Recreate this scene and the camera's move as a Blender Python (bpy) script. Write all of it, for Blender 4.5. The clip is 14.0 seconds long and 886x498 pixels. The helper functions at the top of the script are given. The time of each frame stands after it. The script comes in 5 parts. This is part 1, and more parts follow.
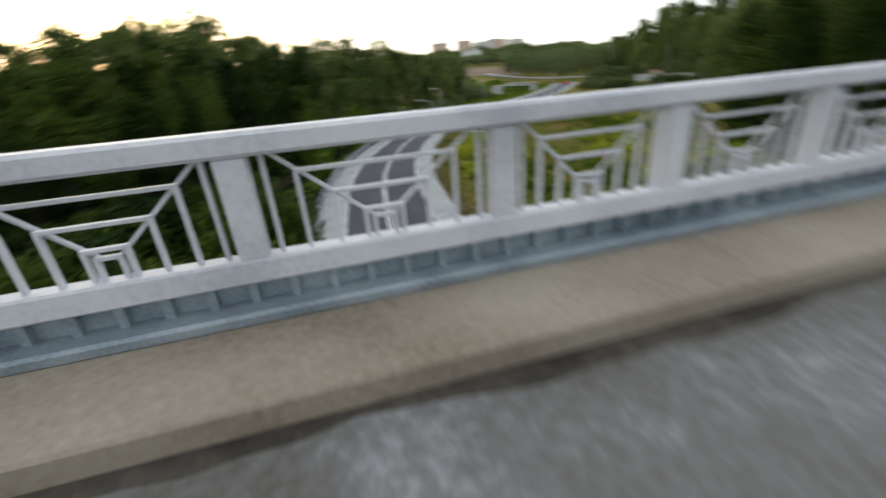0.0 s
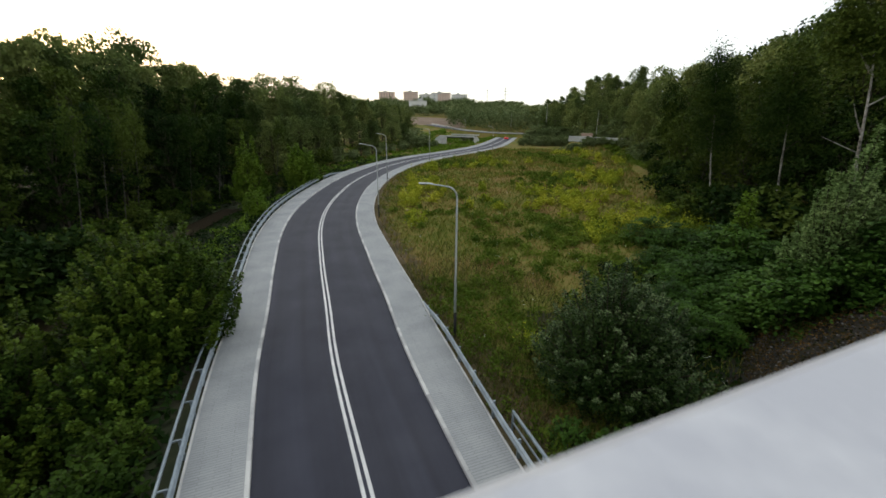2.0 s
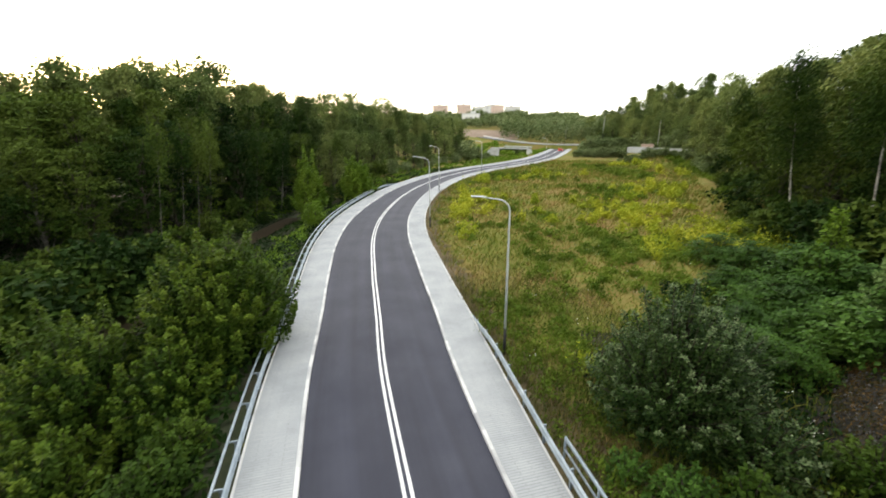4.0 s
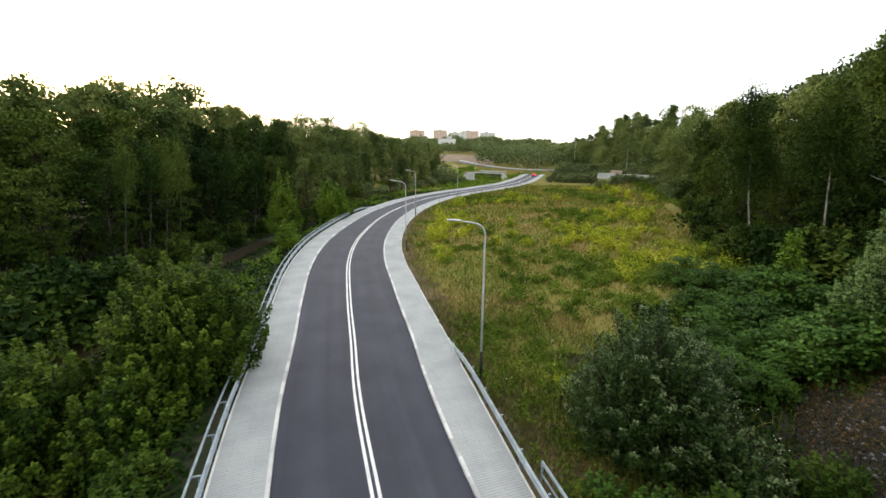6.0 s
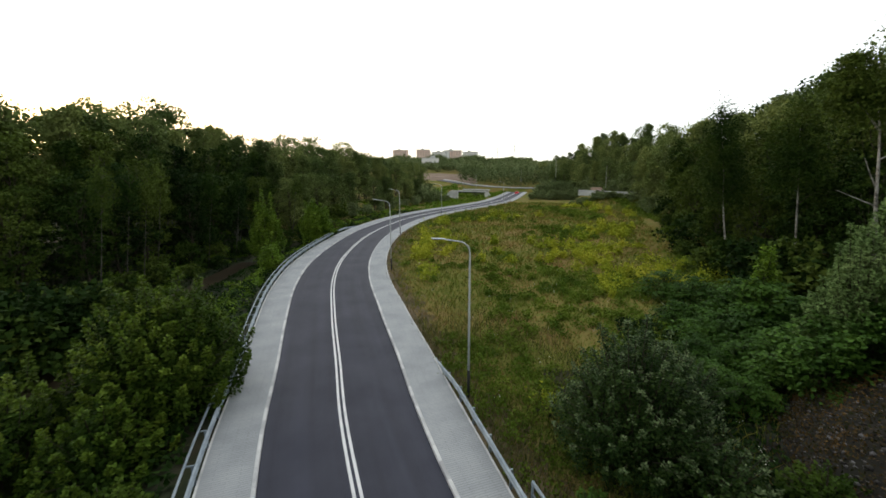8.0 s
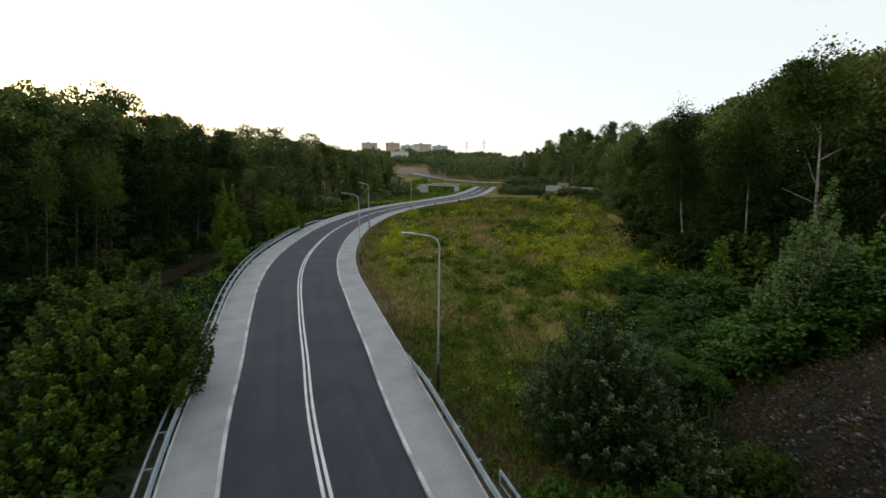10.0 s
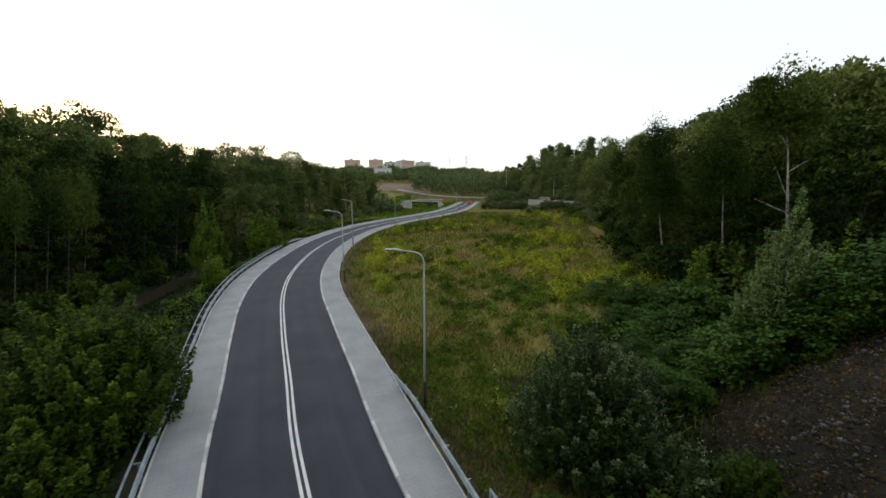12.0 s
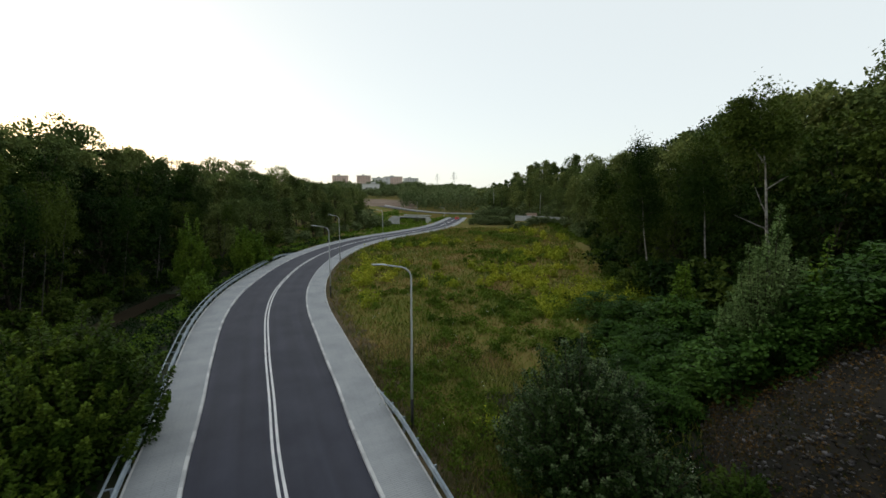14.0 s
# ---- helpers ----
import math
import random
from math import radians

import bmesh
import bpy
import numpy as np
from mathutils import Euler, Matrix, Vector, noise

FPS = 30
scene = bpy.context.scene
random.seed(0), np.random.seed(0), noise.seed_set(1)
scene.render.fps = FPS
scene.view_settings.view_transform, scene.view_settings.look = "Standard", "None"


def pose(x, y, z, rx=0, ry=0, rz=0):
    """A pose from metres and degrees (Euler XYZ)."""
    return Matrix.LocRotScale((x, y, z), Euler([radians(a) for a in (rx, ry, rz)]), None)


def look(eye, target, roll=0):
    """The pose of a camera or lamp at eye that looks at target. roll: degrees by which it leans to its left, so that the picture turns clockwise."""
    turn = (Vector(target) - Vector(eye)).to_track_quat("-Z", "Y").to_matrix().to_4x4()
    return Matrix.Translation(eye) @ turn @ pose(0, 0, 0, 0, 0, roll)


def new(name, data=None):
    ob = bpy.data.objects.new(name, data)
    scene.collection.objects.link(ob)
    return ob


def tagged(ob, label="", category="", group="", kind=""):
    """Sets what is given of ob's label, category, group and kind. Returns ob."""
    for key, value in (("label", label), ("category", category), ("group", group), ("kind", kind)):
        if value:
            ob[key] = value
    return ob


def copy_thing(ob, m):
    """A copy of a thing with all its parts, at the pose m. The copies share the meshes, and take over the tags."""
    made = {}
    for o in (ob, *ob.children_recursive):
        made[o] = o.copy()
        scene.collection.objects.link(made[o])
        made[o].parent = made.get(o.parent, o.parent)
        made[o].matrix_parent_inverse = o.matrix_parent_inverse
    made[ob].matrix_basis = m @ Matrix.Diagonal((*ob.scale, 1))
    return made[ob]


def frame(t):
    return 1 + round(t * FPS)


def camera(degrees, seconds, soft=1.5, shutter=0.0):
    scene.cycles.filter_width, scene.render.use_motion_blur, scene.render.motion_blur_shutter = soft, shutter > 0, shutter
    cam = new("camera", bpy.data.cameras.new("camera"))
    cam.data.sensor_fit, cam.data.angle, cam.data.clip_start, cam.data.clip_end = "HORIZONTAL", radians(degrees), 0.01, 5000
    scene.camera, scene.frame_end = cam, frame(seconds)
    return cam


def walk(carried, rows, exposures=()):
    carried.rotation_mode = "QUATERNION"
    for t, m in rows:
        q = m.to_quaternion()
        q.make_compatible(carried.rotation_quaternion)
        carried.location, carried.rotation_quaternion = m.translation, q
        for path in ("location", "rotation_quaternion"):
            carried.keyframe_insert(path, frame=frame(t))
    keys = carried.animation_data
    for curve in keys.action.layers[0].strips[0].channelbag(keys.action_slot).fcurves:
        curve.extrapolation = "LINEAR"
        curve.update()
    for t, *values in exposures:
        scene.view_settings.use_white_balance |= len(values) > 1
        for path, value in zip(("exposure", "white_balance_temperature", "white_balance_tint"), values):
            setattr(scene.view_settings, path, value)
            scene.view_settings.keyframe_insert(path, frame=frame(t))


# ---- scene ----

# ---------------------------------------------------------------- camera
# seconds, eye x y z, heading (left of +y), pitch, roll
PATH = [
    (0.0, 1.128, -2.386, 10.963, 27.20, -23.76, -4.68),
    (0.3, 0.885, -1.998, 11.007, 32.95, -22.99, -2.04),
    (0.5, 0.739, -1.723, 10.985, 33.20, -20.65, -1.94),
    (0.7, 0.617, -1.437, 10.985, 30.43, -19.98, -1.17),
    (0.8, 0.552, -1.267, 11.006, 28.05, -21.40, -1.14),
    (1.0, 0.376, -0.818, 10.991, 27.09, -17.69, -2.77),
    (1.2, 0.145, -0.411, 10.925, 32.57, -14.17, -4.36),
    (1.5, 0.074, -0.236, 10.925, 32.50, -18.22, -6.77),
    (1.8, 0.004, -0.063, 10.875, 25.16, -17.96, -4.37),
    (2.0, -0.001, -0.052, 10.885, 18.05, -18.06, 0.40),
    (2.2, -0.046, -0.010, 10.890, 19.82, -18.90, 1.05),
    (2.5, -0.115, 0.053, 10.882, 27.64, -18.99, -0.04),
    (3.0, -0.152, 0.083, 10.836, 29.34, -18.76, 2.24),
    (3.5, -0.130, 0.139, 10.871, 28.78, -20.80, 0.15),
    (4.0, -0.145, 0.156, 10.912, 25.35, -16.47, -0.39),
    (6.5, -0.094, 0.084, 10.936, 21.82, -13.22, 0.38),
    (7.0, -0.101, 0.064, 10.942, 21.67, -12.81, 0.28),
    (7.5, -0.098, 0.070, 10.949, 20.97, -11.08, 0.60),
    (8.0, -0.094, 0.061, 10.967, 19.79, -10.71, -0.10),
    (10.5, -0.063, 0.034, 10.978, 14.56, -11.51, 0.31),
    (11.0, -0.055, 0.046, 10.964, 13.94, -9.93, -0.28),
    (11.5, -0.045, 0.074, 10.981, 13.80, -10.26, -0.19),
    (12.0, -0.064, 0.094, 10.978, 13.31, -9.34, -0.06),
    (12.5, -0.054, 0.106, 10.960, 13.09, -8.78, 0.01),
    (13.0, -0.057, 0.131, 10.976, 12.24, -7.91, 0.03),
    (13.5, -0.047, 0.136, 10.961, 11.57, -7.13, 0.17),
    (14.0, -0.067, 0.142, 10.949, 11.58, -7.14, 0.19),
]


def pose_of(x, y, z, heading, pitch, roll):
    a, p = radians(heading), radians(pitch)
    way = Vector((-math.sin(a) * math.cos(p), math.cos(a) * math.cos(p), math.sin(p)))
    eye = Vector((x, y, z))
    return look(eye, eye + way, roll)


cam = camera(94.7, 14.0, soft=1.6, shutter=0.95)
walk(cam, [(t, pose_of(*row)) for t, *row in PATH],
     exposures=[(0.0, 1.27, 6800, 8), (1.5, 1.20, 7000, 8), (2.0, 1.04, 6900, 8), (3.0, 1.7, 7200, 9), (4.2, 2.24, 7300, 9), (7.5, 1.37, 7000, 8), (10.3, 0.74, 6800, 8), (12.0, 0.87, 6800, 8), (14.0, 0.62, 6700, 6)])

# ---------------------------------------------------------------- light
world = bpy.data.worlds.new("dusk_sky")
scene.world = world
world.use_nodes = True
wn = world.node_tree.nodes
sky = wn.new("ShaderNodeTexSky")
sky.sky_type = "NISHITA"
sky.sun_disc = False
sky.sun_elevation = radians(5.0)
sky.sun_rotation = radians(-62.0)
sky.air_density, sky.dust_density, sky.ozone_density = 0.7, 1.5, 0.6
wn["Background"].inputs["Strength"].default_value = 0.15
veil = wn.new("ShaderNodeMix")          # thin bright evening haze over the clear sky
veil.data_type = "RGBA"
veil.inputs["Factor"].default_value = 0.72
way, glow, fall = wn.new("ShaderNodeTexCoord"), wn.new("ShaderNodeVectorMath"), wn.new("ShaderNodeMapRange")
glow.operation = "DOT_PRODUCT"
glow.inputs[1].default_value = (-0.37, 0.92, 0.1)
fall.interpolation_type = "SMOOTHSTEP"
fall.inputs["From Min"].default_value, fall.inputs["From Max"].default_value = -0.75, 0.6
haze = wn.new("ShaderNodeMix")          # the haze is bright on the side of the set sun and dim blue opposite
haze.data_type = "RGBA"
haze.inputs["A"].default_value, haze.inputs["B"].default_value = (2.5, 2.6, 2.8, 1), (4.4, 4.68, 4.95, 1)
world.node_tree.links.new(way.outputs["Generated"], glow.inputs[0])
world.node_tree.links.new(glow.outputs["Value"], fall.inputs["Value"])
world.node_tree.links.new(fall.outputs["Result"], haze.inputs["Factor"])
world.node_tree.links.new(haze.outputs["Result"], veil.inputs["B"])
world.node_tree.links.new(sky.outputs["Color"], veil.inputs["A"])
world.node_tree.links.new(veil.outputs["Result"], wn["Background"].inputs["Color"])
sun = new("sun", bpy.data.lights.new("sun", "SUN"))
sun.data.energy, sun.data.angle, sun.data.color = 0.12, radians(20), (1.0, 0.85, 0.7)
sun.matrix_world = look((-53, 28, 5.3), (0, 0, 0))


# ---------------------------------------------------------------- materials
def shader(name, colours, scale=4.0, fine=40.0, rough=0.8, bump=0.2, bump_scale=None, metal=0.0, by_object=0.0, by_island=0.0,
           translucent=0.0, spec=0.3, stretch=(1, 1, 1)):
    """Procedural surface: colours mixed by a broad noise, with a fine grain, relief and chance variation."""
    m = bpy.data.materials.new(name)
    m.use_nodes = True
    nt = m.node_tree
    n, l = nt.nodes, nt.links
    bsdf = n["Principled BSDF"]
    geo, info = n.new("ShaderNodeNewGeometry"), n.new("ShaderNodeObjectInfo")
    mp = n.new("ShaderNodeVectorMath")
    mp.operation = "MULTIPLY"
    mp.inputs[1].default_value = stretch
    l.new(geo.outputs["Position"], mp.inputs[0])
    broad, grain = n.new("ShaderNodeTexNoise"), n.new("ShaderNodeTexNoise")
    for tex, s, d in ((broad, scale, 4), (grain, fine, 3)):
        tex.inputs["Scale"].default_value, tex.inputs["Detail"].default_value = s, d
        l.new(mp.outputs[0], tex.inputs["Vector"])
    mixf = n.new("ShaderNodeMath")
    mixf.operation = "MULTIPLY_ADD"
    l.new(grain.outputs["Fac"], mixf.inputs[0])
    mixf.inputs[1].default_value = 0.5
    l.new(broad.outputs["Fac"], mixf.inputs[2])
    last = mixf.outputs[0]
    shift = 0.25
    for out, k in ((info.outputs["Random"], by_object), (geo.outputs["Random Per Island"], by_island)):
        if k:
            add = n.new("ShaderNodeMath")
            add.operation = "MULTIPLY_ADD"
            l.new(out, add.inputs[0])
            add.inputs[1].default_value = k
            l.new(last, add.inputs[2])
            last, shift = add.outputs[0], shift + k / 2
    sub = n.new("ShaderNodeMath")
    sub.operation = "SUBTRACT"
    l.new(last, sub.inputs[0])
    sub.inputs[1].default_value = shift
    ramp = n.new("ShaderNodeValToRGB")
    l.new(sub.outputs[0], ramp.inputs["Fac"])
    e = ramp.color_ramp.elements
    while len(e) < len(colours):
        e.new(0.5)
    for i, c in enumerate(colours):
        e[i].position = 0.28 + 0.44 * i / max(1, len(colours) - 1)
        e[i].color = (*c, 1)
    l.new(ramp.outputs["Color"], bsdf.inputs["Base Color"])
    bsdf.inputs["Roughness"].default_value = rough
    bsdf.inputs["Metallic"].default_value = metal
    bsdf.inputs["Specular IOR Level"].default_value = spec
    if bump:
        b = n.new("ShaderNodeBump")
        b.inputs["Strength"].default_value = bump
        b.inputs["Distance"].default_value = 0.02
        src = grain
        if bump_scale:
            src = n.new("ShaderNodeTexNoise")
            src.inputs["Scale"].default_value = bump_scale
            l.new(geo.outputs["Position"], src.inputs["Vector"])
        l.new(src.outputs["Fac"], b.inputs["Height"])
        l.new(b.outputs["Normal"], bsdf.inputs["Normal"])
    if translucent:
        tr, mix = n.new("ShaderNodeBsdfTranslucent"), n.new("ShaderNodeMixShader")
        l.new(ramp.outputs["Color"], tr.inputs["Color"])
        mix.inputs["Fac"].default_value = translucent
        l.new(bsdf.outputs[0], mix.inputs[1])
        l.new(tr.outputs[0], mix.inputs[2])
        l.new(mix.outputs[0], n["Material Output"].inputs["Surface"])
    return m


M = {}
M["ground"] = shader("meadow_soil", [(0.075, 0.105, 0.018), (0.14, 0.14, 0.034), (0.19, 0.155, 0.05), (0.22, 0.14, 0.062)], 0.13, 1.6, 0.95, 0.5, spec=0.05)
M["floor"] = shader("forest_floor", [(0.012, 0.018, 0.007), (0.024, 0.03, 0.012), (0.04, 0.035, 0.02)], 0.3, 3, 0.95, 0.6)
# slope soil below its natural tone: lens corner darkening is put into the colour
M["bank"] = shader("dimmed_rubble_soil", [(0.008, 0.008, 0.005), (0.016, 0.014, 0.010), (0.032, 0.028, 0.022)], 0.8, 7, 0.95, 0.8)
M["verge"] = shader("trodden_verge", [(0.06, 0.055, 0.026), (0.10, 0.08, 0.045), (0.145, 0.11, 0.07)], 0.5, 6, 0.95, 0.6, spec=0.05)
M["asphalt"] = shader("asphalt", [(0.024, 0.026, 0.041), (0.034, 0.036, 0.053), (0.044, 0.046, 0.064)], 0.35, 90, 0.7, 0.3)
M["paint"] = shader("road_paint", [(0.55, 0.55, 0.56), (0.7, 0.7, 0.7), (0.78, 0.78, 0.78)], 1.2, 60, 0.6, 0.15)
M["paver"] = shader("concrete_paver", [(0.29, 0.305, 0.32), (0.345, 0.36, 0.375), (0.40, 0.41, 0.42)], 0.5, 30, 0.85, 0.2)
M["kerb"] = shader("concrete_kerb", [(0.36, 0.36, 0.37), (0.50, 0.50, 0.50), (0.62, 0.62, 0.61)], 1.0, 30, 0.85, 0.2, by_object=0.5)
M["rail"] = shader("white_coated_steel", [(0.46, 0.47, 0.52), (0.58, 0.59, 0.63), (0.64, 0.65, 0.68)], 1.5, 25, 0.5, 0.05)
M["zinc"] = shader("galvanised_steel", [(0.16, 0.20, 0.24), (0.25, 0.30, 0.34), (0.34, 0.39, 0.43)], 2.0, 40, 0.45, 0.05, metal=0.3)
M["pole"] = shader("galvanised_pole", [(0.48, 0.50, 0.50), (0.60, 0.62, 0.62)], 1.0, 40, 0.5, 0.05, metal=0.2)
M["black"] = shader("black_coating", [(0.012, 0.012, 0.012), (0.025, 0.025, 0.025)], 3, 40, 0.6, 0.1)
M["deck"] = shader("bridge_concrete", [(0.20, 0.165, 0.125), (0.28, 0.24, 0.19), (0.34, 0.30, 0.24)], 0.9, 18, 0.9, 0.3)
M["screed"] = shader("bridge_asphalt", [(0.07, 0.064, 0.058), (0.115, 0.108, 0.10), (0.15, 0.15, 0.15), (0.25, 0.255, 0.265)], 0.55, 14, 0.7, 0.4)
M["stem_grey"] = shader("grey_bark", [(0.05, 0.046, 0.036), (0.09, 0.085, 0.07), (0.15, 0.14, 0.12)], 2, 12, 0.9, 0.4)
M["bark"] = shader("dark_bark", [(0.035, 0.03, 0.022), (0.08, 0.065, 0.045)], 3, 25, 0.95, 0.6)
M["birch"] = shader("birch_bark", [(0.05, 0.045, 0.04), (0.28, 0.26, 0.23), (0.42, 0.40, 0.36)], 2.0, 12, 0.85, 0.3)
M["earth"] = shader("bare_earth", [(0.12, 0.085, 0.06), (0.2, 0.14, 0.10), (0.26, 0.19, 0.14)], 0.2, 3, 0.95, 0.4)
# stones dimmed like the slope soil, lens corner darkening painted in
M["stone"] = shader("dimmed_rubble_stone", [(0.022, 0.02, 0.018), (0.045, 0.042, 0.04), (0.15, 0.145, 0.15)], 0.9, 14, 0.9, 0.3, by_island=0.6)
M["concrete"] = shader("pale_concrete", [(0.48, 0.48, 0.47), (0.58, 0.58, 0.57), (0.66, 0.66, 0.65)], 0.4, 12, 0.85, 0.2)
M["plaster_pink"] = shader("salmon_plaster", [(0.78, 0.58, 0.50), (0.84, 0.67, 0.59)], 0.05, 2, 0.9, 0.1, by_object=0.3)
M["plaster_white"] = shader("white_plaster", [(0.74, 0.73, 0.72), (0.84, 0.83, 0.82)], 0.05, 2, 0.9, 0.1)
M["brick"] = shader("red_brickwork", [(0.20, 0.045, 0.028), (0.27, 0.065, 0.04), (0.33, 0.09, 0.055)], 0.4, 12, 0.9, 0.3)
M["glass"] = shader("window_glass", [(0.03, 0.035, 0.04), (0.06, 0.065, 0.07)], 0.5, 5, 0.15, 0, spec=0.5)
M["water"] = shader("murky_water", [(0.022, 0.016, 0.010), (0.040, 0.030, 0.018)], 0.6, 5, 0.35, 0.15, spec=0.15)
M["car_red"] = shader("red_car_paint", [(0.42, 0.012, 0.014), (0.5, 0.016, 0.018)], 1, 20, 0.3, 0, spec=0.5)
M["rubber"] = shader("tyre_rubber", [(0.015, 0.015, 0.015), (0.03, 0.03, 0.03)], 5, 50, 0.9, 0.1)
M["grass"] = shader("meadow_grass", [(0.085, 0.135, 0.017), (0.15, 0.18, 0.029), (0.21, 0.195, 0.045), (0.26, 0.18, 0.066)], 0.13, 0.8, 0.8, 0, by_island=0.35, translucent=0.15, spec=0.06)
M["dry_grass"] = shader("dry_grass", [(0.10, 0.08, 0.035), (0.17, 0.13, 0.06), (0.25, 0.195, 0.095)], 0.25, 2, 0.85, 0, by_island=0.3, translucent=0.12)
M["rank_grass"] = shader("rank_grass", [(0.03, 0.055, 0.010), (0.06, 0.085, 0.016), (0.10, 0.09, 0.028), (0.16, 0.125, 0.05)], 0.35, 1.6, 0.85, 0, by_island=0.35, translucent=0.06, spec=0.06)
M["gutter"] = shader("gutter_dirt", [(0.028, 0.024, 0.019), (0.055, 0.047, 0.038), (0.085, 0.075, 0.062)], 1.5, 12, 0.95, 0.5)
M["dry_weed"] = shader("dry_slope_weeds", [(0.028, 0.034, 0.010), (0.080, 0.052, 0.019), (0.16, 0.095, 0.034)], 0.6, 3, 0.85, 0, by_island=0.4, translucent=0.1, spec=0.05)
M["weed"] = shader("goldenrod_leaves", [(0.17, 0.24, 0.02), (0.30, 0.34, 0.03), (0.46, 0.45, 0.05)], 0.12, 0.6, 0.7, 0, by_island=0.2, translucent=0.15, spec=0.06)
M["flower"] = shader("white_umbels", [(0.5, 0.5, 0.42), (0.65, 0.65, 0.55)], 1, 9, 0.8, 0)
M["leaf_dark"] = shader("forest_leaves", [(0.010, 0.025, 0.004), (0.026, 0.052, 0.0075), (0.075, 0.108, 0.018)], 0.12, 0.9, 0.7, 0, by_object=0.6, by_island=0.12, translucent=0.06, spec=0.06)
# olive raised above the edge trees' green: haze over far trees, painted in
M["leaf_olive_hazed"] = shader("olive_hazed_leaves", [(0.065, 0.10, 0.028), (0.12, 0.16, 0.046), (0.18, 0.215, 0.065)], 0.12, 0.9, 0.7, 0, by_object=0.6, by_island=0.12, translucent=0.14, spec=0.06)
M["leaf_fresh"] = shader("fresh_leaves", [(0.065, 0.125, 0.011), (0.115, 0.195, 0.019), (0.19, 0.275, 0.033)], 0.3, 1.5, 0.65, 0, by_island=0.2, translucent=0.15, spec=0.08)
# distance haze is painted into this paler, greyer leaf colour
M["leaf_far_hazed"] = shader("far_hazed_leaves", [(0.105, 0.15, 0.06), (0.155, 0.20, 0.082), (0.20, 0.24, 0.108)], 0.02, 0.2, 0.8, 0, by_island=0.4, translucent=0.1, spec=0.06)
M["leaf_pale"] = shader("pale_willow_leaves", [(0.085, 0.15, 0.04), (0.155, 0.235, 0.075), (0.26, 0.35, 0.13)], 0.3, 1.5, 0.7, 0, by_island=0.2, translucent=0.06, spec=0.1)
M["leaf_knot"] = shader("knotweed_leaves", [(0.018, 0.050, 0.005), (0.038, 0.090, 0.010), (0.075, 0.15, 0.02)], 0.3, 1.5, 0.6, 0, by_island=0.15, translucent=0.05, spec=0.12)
# near-black undergrowth tone: the shade between the plants is put into the colour
M["leaf_herb_shaded"] = shader("herb_leaves", [(0.005, 0.015, 0.002), (0.010, 0.027, 0.004), (0.024, 0.054, 0.007)], 0.3, 1.5, 0.7, 0, by_island=0.15, translucent=0.02, spec=0.08)
# near leaves lowered: crown shade and lens corner darkening are in the colour
M["leaf_near_shaded"] = shader("maple_leaves", [(0.014, 0.034, 0.003), (0.030, 0.061, 0.006), (0.060, 0.096, 0.011)], 0.3, 1.5, 0.65, 0, by_island=0.12, translucent=0.04, spec=0.08)
# young tips are paler by growth, and further lightened as if lit
M["leaf_tip_lit"] = shader("lit_young_maple_leaves", [(0.040, 0.078, 0.007), (0.078, 0.128, 0.013), (0.14, 0.195, 0.023)], 0.4, 2.0, 0.6, 0, by_island=0.15, translucent=0.08, spec=0.1)
M["tip_grey_lit"] = shader("lit_young_willow_leaves", [(0.040, 0.070, 0.022), (0.080, 0.125, 0.048), (0.17, 0.22, 0.10)], 0.4, 2.0, 0.55, 0, by_island=0.5, translucent=0.05, spec=0.12)
M["leaf_meadow"] = shader("meadow_herb_leaves", [(0.055, 0.10, 0.011), (0.10, 0.155, 0.018), (0.16, 0.21, 0.028)], 0.2, 1.0, 0.75, 0, by_island=0.15, translucent=0.12, spec=0.06)
# willow body also lowered, with the shade near the bridge painted in
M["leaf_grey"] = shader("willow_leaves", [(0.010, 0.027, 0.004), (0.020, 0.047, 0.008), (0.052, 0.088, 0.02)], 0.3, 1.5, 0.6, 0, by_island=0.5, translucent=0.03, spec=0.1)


# ---------------------------------------------------------------- plan
def catmull(pts, step):
    """A smooth line through the points, resampled at even steps."""
    p = [Vector(q) for q in pts]
    p = [p[0] * 2 - p[1]] + p + [p[-1] * 2 - p[-2]]
    fine = []
    for i in range(1, len(p) - 2):
        a, b, c, d = p[i - 1 : i + 3]
        for k in range(24):
            t = k / 24
            fine.append(0.5 * ((2 * b) + (c - a) * t + (2 * a - 5 * b + 4 * c - d) * t * t + (3 * b - a - 3 * c + d) * t ** 3))
    fine.append(p[-2])
    out, left = [fine[0].copy()], step
    for a, b in zip(fine, fine[1:]):
        while (b - a).length >= left:
            a = a + (b - a).normalized() * left
            out.append(a.copy())
            left = step
        left -= (b - a).length
    return out


ROAD_PTS = [(30.0, -36.0), (16.0, -17.5), (4.5, -3.5), (-3.2, 6.0), (-9.5, 13.6), (-13.4, 18.88), (-18.43, 25.72), (-24.2, 34.1), (-28.9, 42.5),
            (-33.2, 52.5), (-36.6, 62.5), (-39.3, 74.0), (-41.2, 89.8), (-40.2, 107.5), (-36.4, 128.0), (-33.6, 152.0), (-34.8, 185.0), (-38.5, 228.0)]
ROAD = catmull(ROAD_PTS, 1.0)
ROAD_XY = np.array([(p.x, p.y) for p in ROAD])
_d = np.gradient(ROAD_XY, axis=0)
ROAD_DIR = _d / np.linalg.norm(_d, axis=1)[:, None]
ROAD_RIGHT = np.stack([ROAD_DIR[:, 1], -ROAD_DIR[:, 0]], 1)
